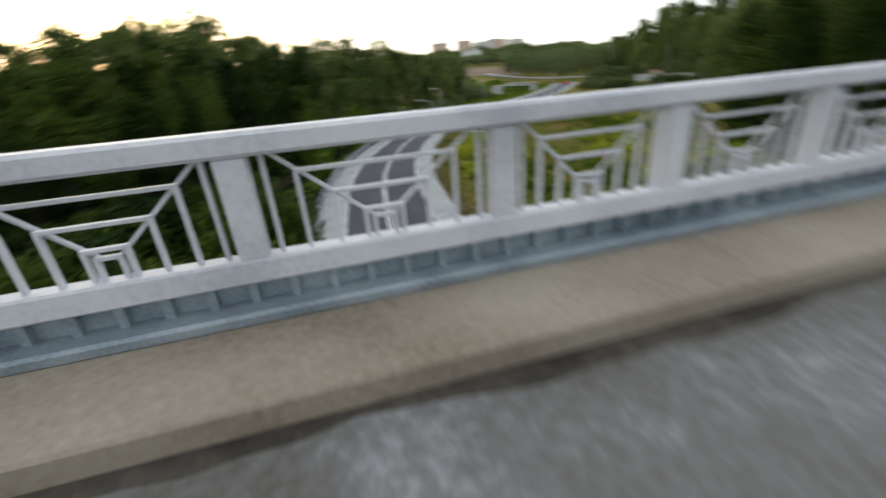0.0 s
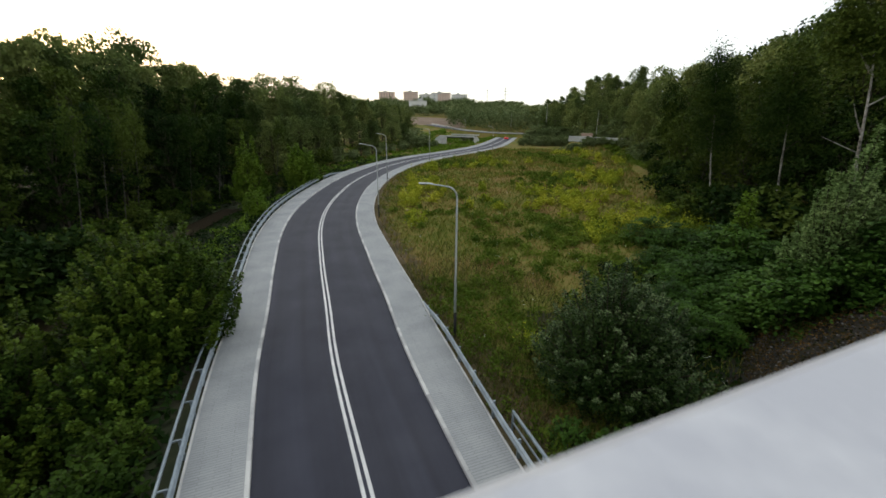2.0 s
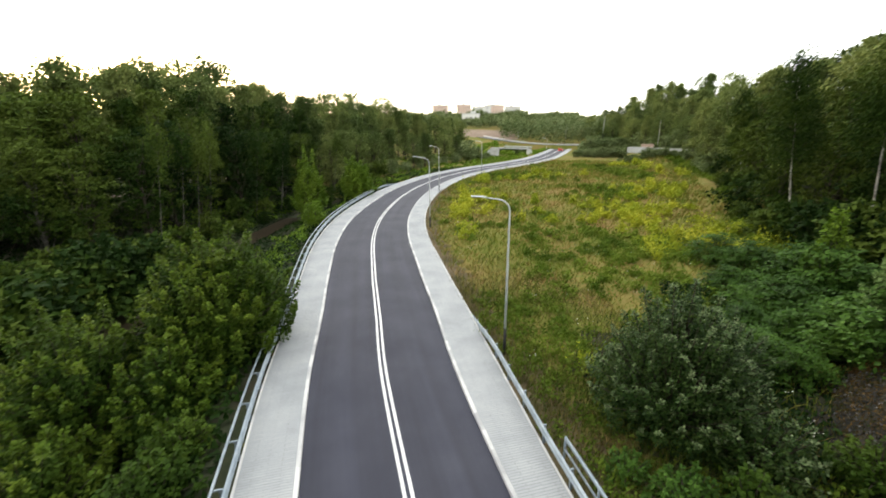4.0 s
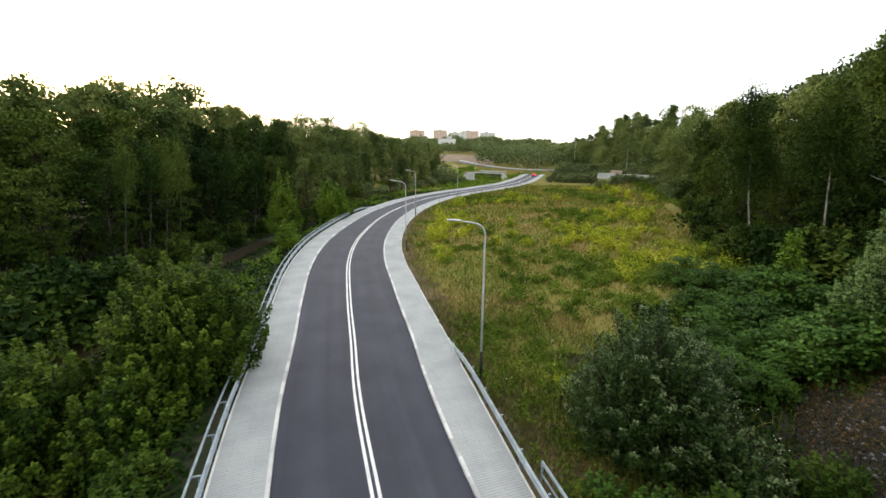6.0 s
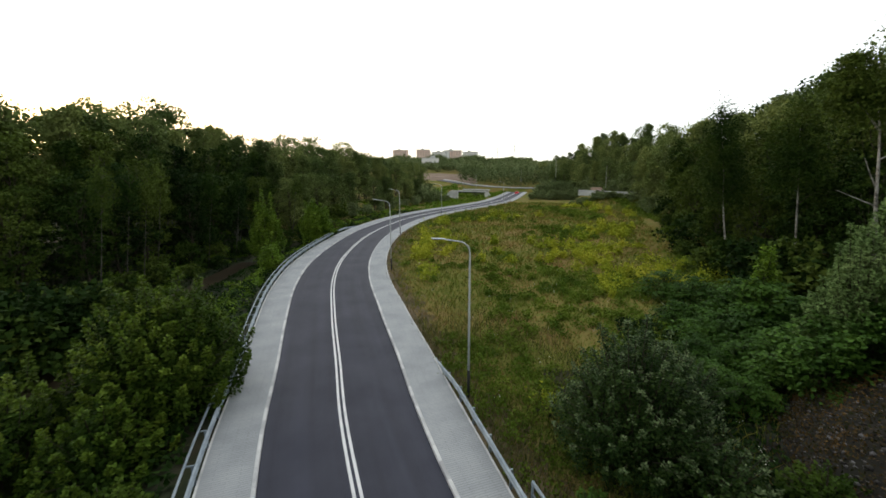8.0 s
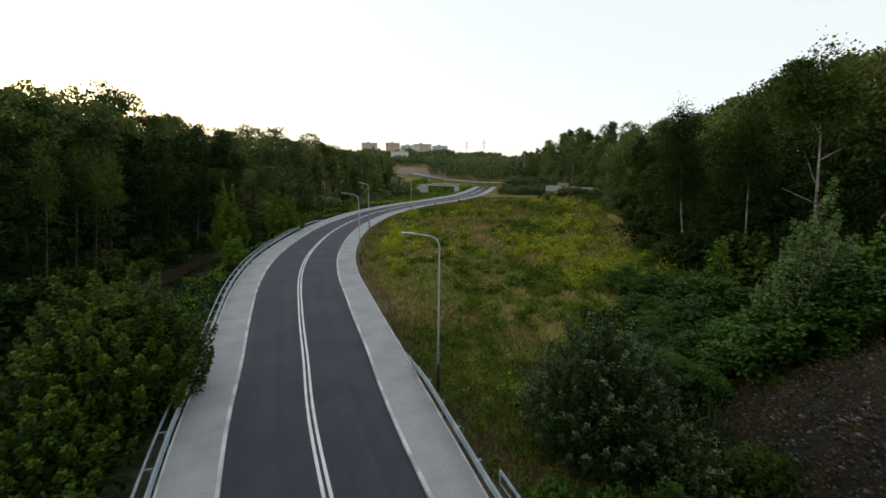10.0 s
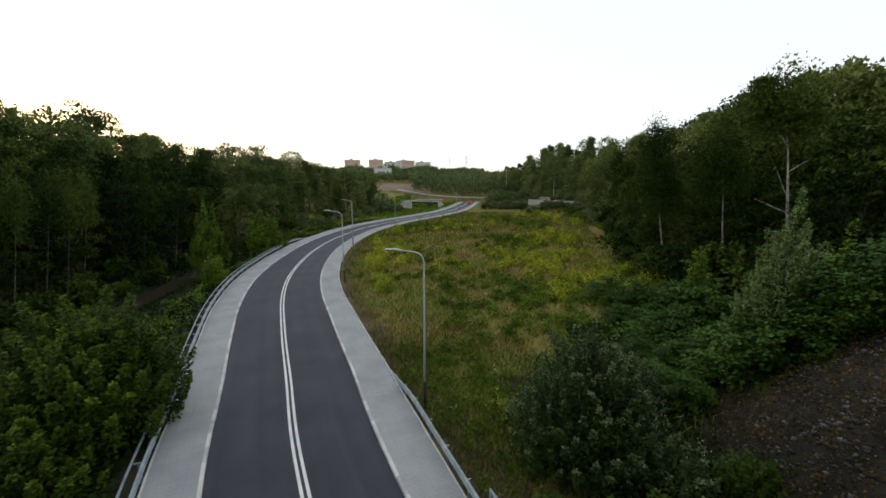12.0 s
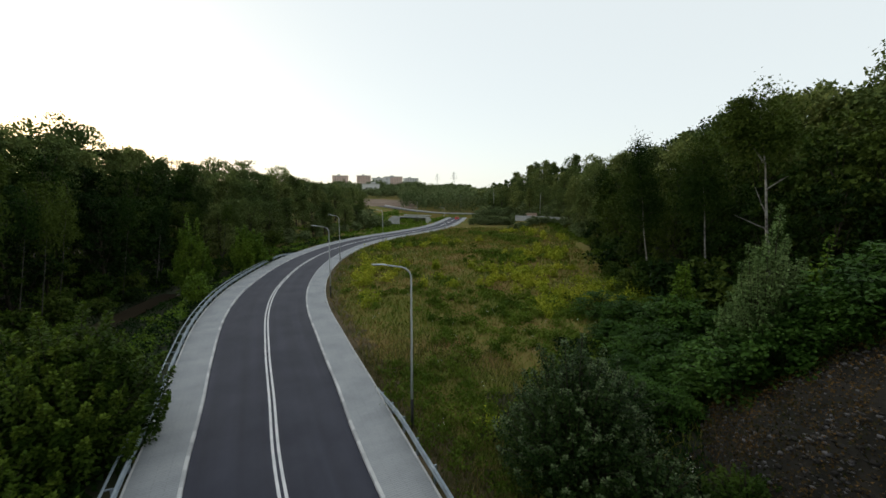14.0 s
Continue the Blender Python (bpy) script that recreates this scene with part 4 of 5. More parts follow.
shoots_tree("sapling_bush", "slender yellow-green sapling before the wood", 17, 6.6, 0.9, 0.4, 22, 90, 0.18, M["leaf_fresh"], *polar(-31.4, 27))


def broad_shrub(seed, tall, wide, leaves, size):
    """Layered sprays of broad leaves on arching stems."""
    rng = np.random.default_rng(seed)
    tr, v_all, f_all, n0 = Build(), [], [], 0
    for j in range(26):
        ang, rad = j * 2.4 + rng.uniform(-0.3, 0.3), wide * math.sqrt((j + 0.5) / 26)
        z = tall * (1.0 - 0.55 * (rad / wide) ** 2) * rng.uniform(0.6, 1.08)
        tip = Vector((rad * math.cos(ang), rad * math.sin(ang), z))
        tr.tube([(0.1 * math.cos(ang), 0.1 * math.sin(ang), -0.3), (tip.x * 0.5, tip.y * 0.5, z * 0.8), tip], [0.035, 0.025, 0.01], 4, False)
        k = leaves // 26
        q = rng.normal(size=(k, 3)) * np.array([0.62, 0.26, 0.06]) * wide * 0.38
        q[:, 2] -= 0.12 * q[:, 0] ** 2
        ca, sa = math.cos(ang), math.sin(ang)
        p = np.array(tip) + np.stack([q[:, 0] * ca - q[:, 1] * sa, q[:, 0] * sa + q[:, 1] * ca, q[:, 2]], 1)
        drop = rng.uniform(0, 1, k) ** 4 * z * 0.8
        p[:, 2] -= drop
        a = rng.normal(size=(k, 3))
        a[:, 2] *= 0.25
        a /= np.linalg.norm(a, axis=1)[:, None]
        up = np.array([0, 0, 1.0]) + rng.normal(size=(k, 3)) * 0.25
        c = np.cross(a, up)
        c /= np.linalg.norm(c, axis=1)[:, None]
        s = size * rng.uniform(0.7, 1.3, (k, 1))
        v = np.stack([p, p + a * s * 0.5 + c * s * 0.38, p + a * s - np.array([0, 0, 0.25]) * s, p + a * s * 0.5 - c * s * 0.38], 1).reshape(-1, 3)
        v_all.append(v)
        f_all.append(np.arange(4 * k).reshape(k, 4) + n0)
        n0 += 4 * k
    root = new("knotweed_shrub")
    tagged(root, "broad-leaved green knotweed thicket in layered sprays", "shrub", "knotweed thicket")
    link("stem", tr.mesh("stem", M["bark"], True), root)["kind"] = "stuff"
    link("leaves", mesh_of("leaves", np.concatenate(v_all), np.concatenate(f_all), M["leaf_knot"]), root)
    return root


KNOT = [broad_shrub(40 + i, 3.6, 2.6, 4600, 0.23) for i in range(3)]
spots = [(-10, 40, 0.7), (-13, 38, 0.8), (-16.5, 36, 0.95), (-20, 34, 1.1), (-24, 33, 1.15), (-28, 31, 1.1), (-32, 31, 1.1), (-36, 30, 1.15), (-40, 29, 1.2), (-34, 33, 1.25), (-38, 32, 1.3),
         (-11.5, 33, 0.55), (-14.5, 31, 0.7), (-18, 30, 0.85), (-22, 29, 0.95), (-26, 28, 0.95), (-30, 27, 0.95), (-34, 26.5, 1.0), (-38, 26, 1.1),
         (-13, 28, 0.5), (-17, 26.5, 0.65), (-21, 25.8, 0.7), (-25, 25.5, 0.95), (-29, 25, 0.95), (-33.5, 24.5, 0.7), (-37, 24, 0.8), (-15.5, 23.5, 0.5), (-19, 23, 0.5)]
for k, (az, dist, s) in enumerate(spots):
    x, y = polar(az + rngf.uniform(-0.6, 0.6), dist + rngf.uniform(-0.6, 0.6))
    put(KNOT[k % 3], x, y, s, rngf.uniform(0, 360))


def lone_birch(az, dist, bare, tall, fork=False, seed=1, slim=False, lean=0.0):
    """A birch whose white stem shows against the wood; it leans out of the wood towards the light."""
    rng = np.random.default_rng(seed)
    x, y = polar(az, dist)
    tr, tw = Build(), Build()
    n = 8
    sp = [Vector((0.05 * i + rng.normal(0, 0.05), rng.normal(0, 0.05), tall * i / n)) for i in range(n + 1)]
    tr.tube([Vector((0, 0, -1))] + sp, [0.17 if fork else 0.13] + [(0.16 if fork else 0.12) * (1.05 - 0.95 * i / n) for i in range(n + 1)], 8)
    pts = []
    ends = []
    for j in range(16):
        z = bare + (tall - bare) * j / 15
        ang = j * 2.4
        s = sp[min(n, int(z / tall * n))]
        e = s + Vector((math.cos(ang) * 1.7, math.sin(ang) * 1.7, 1.1)) * rng.uniform(0.6, 1.2) * (1.1 - 0.5 * j / 15)
        tw.tube([s, (s + e) / 2 + Vector((0, 0, 0.2)), e], [0.05, 0.03, 0.012], 4, False)
        ends.append(e)
    if fork:
        for z, c, e in ((0.76, (-0.7, -0.2, 1.2), (-1.9, -0.4, 2.8)), (0.50, (-1.0, -0.5, 0.5), (-2.4, -0.8, 1.3)), (0.56, (-0.5, -0.4, 0.9), (-0.9, -0.6, 2.1)), (0.66, (0.7, -0.4, 0.5), (1.2, -0.6, 0.8))):
            i = z * n
            s = sp[int(i)].lerp(sp[int(i) + 1], i - int(i))
            tr.tube([s, s + Vector(c), s + Vector(e)], [0.09 if z > 0.7 else 0.05, 0.04, 0.012], 6, False)
    for e in ends:
        k = 90 if slim else 620
        d = rng.normal(size=(k, 3)) * np.array([0.6, 0.6, 0.6])
        d[:, 2] -= np.abs(rng.normal(0, 0.9, k))
        pts.append(np.array(e) + d)
    if not slim:                                   # hanging twigs close round the upper stem
        k = 2600
        z = bare + (tall + 0.5 - bare) * rng.uniform(0, 1, k) ** 0.8
        d = rng.normal(size=(k, 2)) * (0.45 if fork else 0.8)
        if fork:
            d[:, 0] -= 1.6
        pts.append(np.stack([0.05 * n * z / tall + d[:, 0], d[:, 1] - 0.5, z], 1))
    v, f = leaf_cloud(np.concatenate(pts), 0.3 if slim else 0.17, rng)
    root = new("birch_tree")
    tagged(root, "slim grey-stemmed tree at the stream wood" if slim else "forked white-stemmed birch before the dark wood" if fork else "white-stemmed birch at the meadow's edge", "tree")
    link("branchwork", tw.mesh("branchwork", M["bark"], True), root)["kind"] = "stuff"
    link("trunk", tr.mesh("trunk", M["stem_grey"] if slim else M["birch"], True), root)
    link("crown", mesh_of("crown", v, f, M["leaf_dark"]), root)
    root.matrix_basis = pose(x, y, height1(x, y)) @ Matrix.Rotation(radians(lean), 4, Vector((x, y, 0)).normalized()) @ Matrix.Diagonal((0.5, 0.5, 1, 1) if slim else (1, 1, 1, 1))
    return root


lone_birch(-15.6, 55, 9.5, 17, False, 3, lean=-8.5)
lone_birch(-28.3, 38.5, 16.2, 18.3, True, 4, lean=-7.5)
lone_birch(-10.6, 82, 7.0, 15, False, 5, lean=-7.0)
lone_birch(-21.8, 48.5, 10.5, 17, False, 6, lean=-6.0)
for az, dist, s in ((-14.9, 52, 1.0), (-13.6, 53, 0.9), (-16.0, 51, 1.0), (-21.3, 45, 1.5), (-20.0, 45.5, 1.3), (-22.8, 44, 1.3), (-24.5, 42, 1.2)):
    shrub(az, dist, s)

for k, az in enumerate((47.2, 50.3, 55.6, 57.0, 58.6, 61.0, 40.4)):
    lone_birch(az, float(np.interp(az, [30, 37, 45, 53, 60], [122, 96, 85, 70, 59])) + ((k * 37) % 5) / 2, 11.5, 14 + (k * 7) % 3, False, 70 + k, True, 7.0)

# shrubs that fill the ditch beside the bridge
for k in range(30):
    az, dist = 60 + 26 * ((k * 0.618) % 1), 28 + 22 * ((k * 0.381) % 1)
    shrub(az, dist, 0.95 + 0.5 * ((k * 0.77) % 1))

# ---------------------------------------------------------------- loose cover
def scatter(name, label, category, pts, size, mat, rng, up=0.0, quads=False):
    v, f = leaf_cloud(pts, size, rng, up=up, quads=quads, flat=0.6)
    return tagged(link(name, mesh_of(name, v, f, mat)), label, category, kind="stuff")


def spread(rng, n, x0, x1, y0, y1, keep):
    p = np.stack([rng.uniform(x0, x1, n), rng.uniform(y0, y1, n)], 1)
    d, _ = road_frame(p[:, 0], p[:, 1])
    s = p[:, 0] * BR_DIR.x + (p[:, 1] + 0.122) * BR_DIR.y
    o = p[:, 0] * BR_OUT.x + (p[:, 1] + 0.122) * BR_OUT.y
    ok = keep(d, s, o, p)
    return p[ok], d[ok]


rg = np.random.default_rng(21)


def off_bank(s, o):
    """Away from the rubble slope of the embankment."""
    return np.hypot(np.clip(24 - s, 0, None), np.clip(o - 0.8, 0, None)) > 10.0


# blades of the meadow
p, d = spread(rg, 190000, -36, 30, 6, 150, lambda d, s, o, p: (d > 6.2) & (d < 52) & off_bank(s, o) & (rg.uniform(0, 1, len(d)) < np.clip(26 / (8 + p[:, 1]), 0.1, 1)))
dist = np.hypot(p[:, 0], p[:, 1])
n = len(p)
hgt = rg.uniform(0.15, 0.5, n) * (1 + dist / 130)
wid = 0.006 + 0.0006 * dist
a = rg.uniform(0, 2 * math.pi, n)
base = np.stack([p[:, 0], p[:, 1], height(p[:, 0], p[:, 1]) - 0.08], 1)
sidev = np.stack([np.cos(a), np.sin(a), 0 * a], 1) * wid[:, None] * 2
leanv = np.stack([rg.normal(0, 0.5, n), rg.normal(0, 0.5, n), np.ones(n)], 1) * hgt[:, None]
v = np.stack([base - sidev, base + sidev, base + leanv], 1).reshape(-1, 3)
tagged(link("meadow_grass", mesh_of("meadow_grass", v, np.arange(3 * n).reshape(n, 3), M["grass"])), "tall uneven meadow grass, green to straw yellow", "grass", kind="stuff")

# straw-coloured verge beside the pavement
p, d = spread(rg, 60000, -42, 8, 4, 140, lambda d, s, o, p: (d > 5.55) & (d < 9.5) & (rg.uniform(0, 1, len(d)) < np.clip((9.5 - d) / 3, 0, 1)))
n = len(p)
a = rg.uniform(0, 2 * math.pi, n)
base = np.stack([p[:, 0], p[:, 1], height(p[:, 0], p[:, 1]) - 0.08], 1)
sidev = np.stack([np.cos(a), np.sin(a), 0 * a], 1) * 0.03
leanv = np.stack([rg.normal(0, 0.4, n), rg.normal(0, 0.4, n), np.ones(n)], 1) * rg.uniform(0.15, 0.5, n)[:, None]
v = np.stack([base - sidev, base + sidev, base + leanv], 1).reshape(-1, 3)
tagged(link("dry_verge", mesh_of("dry_verge", v, np.arange(3 * n).reshape(n, 3), M["dry_grass"])), "dry straw-coloured grass on the verge", "grass", kind="stuff")

# rank grass between the guard rail and the willow
p, d = spread(rg, 120000, -12, 14, -1, 34, lambda d, s, o, p: (d > np.where(p[:, 1] < 14.5, 5.2, 5.55)) & (d < 15) & (off_bank(s, o) | (d < 9)) & (rg.uniform(0, 1, len(d)) < 1.1 - p[:, 1] / 34))
n = len(p)
a = rg.uniform(0, 2 * math.pi, n)
base = np.stack([p[:, 0], p[:, 1], height(p[:, 0], p[:, 1]) - 0.08], 1)
sidev = np.stack([np.cos(a), np.sin(a), 0 * a], 1) * 0.016
leanv = np.stack([rg.normal(0, 0.45, n), rg.normal(0, 0.45, n), np.ones(n)], 1) * (rg.uniform(0.25, 0.8, n) * (0.8 + 0.4 * bump_noise(p[:, 0], p[:, 1], 1.9)))[:, None]
v = np.stack([base - sidev, base + sidev, base + leanv], 1).reshape(-1, 3)
tagged(link("rank_grass", mesh_of("rank_grass", v, np.arange(3 * n).reshape(n, 3), M["rank_grass"])), "rank dark green and brown grass beside the guard rail", "grass", kind="stuff")

# clumps of yellow-green weeds
p, d = spread(rg, 2100, -34, 26, 12, 140, lambda d, s, o, p: (d > 9) & (d < 50) & ((p[:, 1] > 45) | (p[:, 0] < 0.16 * p[:, 1] - 3)) & off_bank(s, o) & (bump_noise(p[:, 0] + 3, p[:, 1] * 0.7, 5.0) + rg.normal(0, 0.45, len(d)) > 0.4 + 0.8 * step(60, 100, p[:, 1]) + 0.1 * step(40, 25, p[:, 1])))
def mounds(name, label, p, per, mat, tall):
    """Soft mounds of small leaves, one to a plant, the leaves a little larger where the plant stands for several far off."""
    n = len(p)
    dist = np.hypot(p[:, 0], p[:, 1])
    r = rg.uniform(0.45, 0.95, n) * (1 + dist / 160)
    q = rg.normal(size=(n, per, 3)) * 0.38
    q[..., 2] = np.abs(q[..., 2])
    q = q * np.stack([r, r, tall * (0.6 + 0.8 * rg.uniform(size=n))], 1)[:, None]
    q = q + np.stack([p[:, 0], p[:, 1], height(p[:, 0], p[:, 1])], 1)[:, None]
    pts = q.reshape(-1, 3)
    size = np.repeat(0.07 + 0.0032 * dist, per)[:, None]
    v, f = leaf_cloud(pts, size, rg, up=-0.5)
    tagged(link(name, mesh_of(name, v, f, mat)), label, "weeds", kind="stuff")


mounds("weed_clumps", "yellow-green goldenrod clumps over the meadow", p, 200, M["weed"], 1.4)
p, d = spread(rg, 3600, -34, 28, 10, 130, lambda d, s, o, p: (d > 8) & (d < 50) & off_bank(s, o) & (bump_noise(p[:, 0] * 0.8 + 9, p[:, 1] * 0.6, 4.0) + rg.normal(0, 0.45, len(d)) > np.where(p[:, 1] < 48, -0.1, 0.85)))
mounds("green_clumps", "darker green herb clumps in the meadow", p, 110, M["leaf_meadow"], 0.7)
p, d = spread(rg, 900, -32, 12, 8, 80, lambda d, s, o, p: (d > 6.5) & (d < 26) & off_bank(s, o) & (rg.uniform(0, 1, len(d)) < 0.3))
z = height(p[:, 0], p[:, 1])
fl = np.concatenate([np.stack([p[:, 0], p[:, 1], z + 0.55], 1) + rg.normal(size=(len(p), 3)) * 0.09 for _ in range(5)])
scatter("wild_flowers", "small white wild flower heads in the grass", "flowers", fl, 0.06, M["flower"], rg)

# fresh green herbs along the foot of the wood, and beside the pavement near the bridge
q = []
for k in range(230):
    az = -rg.uniform(1.5, 16)
    far = np.interp(-az, [1.5, 6, 8, 10, 12.5, 20], [165, 140, 112, 82, 60, 50]) - rg.uniform(1, 15)
    q.append(polar(az, far))
mounds("edge_herbs", "fresh green herbs along the wood's foot", np.array(q), 80, M["leaf_meadow"], 0.7)
p, d = spread(rg, 1400, -75, -20, 18, 80, lambda d, s, o, p: ((d < -7) & (d > -16) | (d < -23.5) & (d > -33)) & (rg.uniform(0, 1, len(d)) < 0.75))
mounds("bank_herbs", "lush green herbs on the stream banks", p, 50, M["leaf_fresh"], 0.6)
p, d = spread(rg, 1500, -95, -38, 76, 240, lambda d, s, o, p: (d < -6.5) & (d > -40))
mounds("far_bank_grass", "rough green grass beside the far bend", p, 22, M["leaf_fresh"], 0.5)
p, d = spread(rg, 1500, -9, 6, 3, 26, lambda d, s, o, p: (d > 5.9) & (d < 11) & (rg.uniform(0, 1, len(d)) < 0.4))
mounds("verge_herbs", "low green herbs on the verge", p, 60, M["leaf_meadow"], 0.35)

# herbs and brambles of the ditch and stream banks
p, d = spread(rg, 190000, -85, 0, -8, 110, lambda d, s, o, p: (d < -6.1) & (d > -46) & (np.abs(d + 20.3) > 1.7))
z = height(p[:, 0], p[:, 1])
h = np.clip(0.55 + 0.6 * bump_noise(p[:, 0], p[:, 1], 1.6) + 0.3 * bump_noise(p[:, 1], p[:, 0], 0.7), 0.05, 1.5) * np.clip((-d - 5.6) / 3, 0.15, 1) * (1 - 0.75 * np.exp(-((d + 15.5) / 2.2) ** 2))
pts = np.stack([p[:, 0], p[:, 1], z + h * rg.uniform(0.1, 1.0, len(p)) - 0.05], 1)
scatter("undergrowth", "dense herbs and brambles in the ditch, shade put into their dark green", "undergrowth", pts, 0.26, M["leaf_herb_shaded"], rg, up=-0.2)
p, d = spread(rg, 200000, -2, 50, 4, 50, lambda d, s, o, p: ((d > 12) & (d < 60)) & off_bank(s, o) & (p[:, 1] < 22 + 0.9 * p[:, 0] + 8) & (p[:, 0] > 2.2))
z = height(p[:, 0], p[:, 1])
h = np.clip(0.35 + 0.5 * bump_noise(p[:, 0], p[:, 1], 1.3), 0.05, 0.9)
pts = np.stack([p[:, 0], p[:, 1], z + h * rg.uniform(0.1, 1.0, len(p)) - 0.05], 1)
scatter("undergrowth", "dense herbs between the shrubs, shade put into their dark green", "undergrowth", pts, 0.17, M["leaf_herb_shaded"], rg, up=-0.2)

# rubble on the embankment
p, d = spread(rg, 46000, 0, 34, 0, 34, lambda d, s, o, p: (d > 6.5) & ~off_bank(s, o) & (o > 0.4) & (s < 34))
z = height(p[:, 0], p[:, 1])
cube = np.array([(x, y, zz) for zz in (-1, 1) for x, y in ((-1, -1), (1, -1), (1, 1), (-1, 1))], float)
cf = np.array([(0, 3, 2, 1), (4, 5, 6, 7), (0, 1, 5, 4), (1, 2, 6, 5), (2, 3, 7, 6), (3, 0, 4, 7)])
k = len(p)
s = (0.02 + 0.075 * rg.uniform(size=k) ** 2.2) * (1 + 0.35 * bump_noise(p[:, 0], p[:, 1], 1.1))
q = cube[None] * (0.6 + 0.7 * rg.uniform(size=(k, 8, 3))) * s[:, None, None] * np.stack([np.ones(k), rg.uniform(0.6, 1, k), np.full(k, 0.4)], 1)[:, None]
a = rg.uniform(0, 6.28, k)
c, sn = np.cos(a)[:, None], np.sin(a)[:, None]
q = np.stack([q[..., 0] * c - q[..., 1] * sn, q[..., 0] * sn + q[..., 1] * c, q[..., 2]], -1)
sv = [(q + np.stack([p[:, 0], p[:, 1], z - 0.07], 1)[:, None]).reshape(-1, 3)]
sf = [(cf[None] + 8 * np.arange(k)[:, None, None]).reshape(-1, 4)]
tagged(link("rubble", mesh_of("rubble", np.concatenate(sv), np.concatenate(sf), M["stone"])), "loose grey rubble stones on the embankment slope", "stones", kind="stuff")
p, d = spread(rg, 130000, 0, 34, 0, 34, lambda d, s, o, p: (d > 6.5) & ~off_bank(s, o) & (o > 0.4) & (bump_noise(p[:, 0], p[:, 1], 1.4) > -0.25))
pts = np.stack([p[:, 0], p[:, 1], height(p[:, 0], p[:, 1]) + rg.uniform(-0.05, 0.35, len(p))], 1)
scatter("slope_weeds", "sparse brown dry weeds on the rubble slope", "weeds", pts, 0.09, M["dry_weed"], rg, up=-0.5)

# tall dry grass where the slope meets the shrubs
p, d = spread(rg, 40000, 2, 34, 4, 40, lambda d, s, o, p: (d > 6.5) & (np.abs(np.hypot(np.clip(24 - s, 0, None), np.clip(o - 0.8, 0, None)) - 9.4) < 1.1) & (bump_noise(p[:, 0], p[:, 1], 0.9) > -0.4))
n = len(p)
a = rg.uniform(0, 2 * math.pi, n)
base = np.stack([p[:, 0], p[:, 1], height(p[:, 0], p[:, 1]) - 0.08], 1)
sidev = np.stack([np.cos(a), np.sin(a), 0 * a], 1) * 0.014
leanv = np.stack([rg.normal(0, 0.4, n), rg.normal(0, 0.4, n), np.ones(n)], 1) * rg.uniform(0.2, 0.75, n)[:, None]
v = np.stack([base - sidev, base + sidev, base + leanv], 1).reshape(-1, 3)
tagged(link("slope_grass", mesh_of("slope_grass", v, np.arange(3 * n).reshape(n, 3), M["dry_weed"])), "tall rust-brown dry grass above the rubble", "grass", kind="stuff")

# stream in the ditch
line = [(Vector((ROAD_XY[i][0], ROAD_XY[i][1], 0)) - Vector((*ROAD_RIGHT[i], 0)) * 20.5, Vector((*ROAD_RIGHT[i], 0))) for i in range(30, 118)]
line = [(q + Vector((0, 0, -4.42)), r) for q, r in line]
tagged(link("stream", Build().extrude(line, [(-1.3, -0.1), (1.7, -0.1), (1.7, 0.0), (-1.3, 0.0)]).mesh("stream", M["water"])), "narrow murky brown stream in the ditch", "stream", kind="structure")


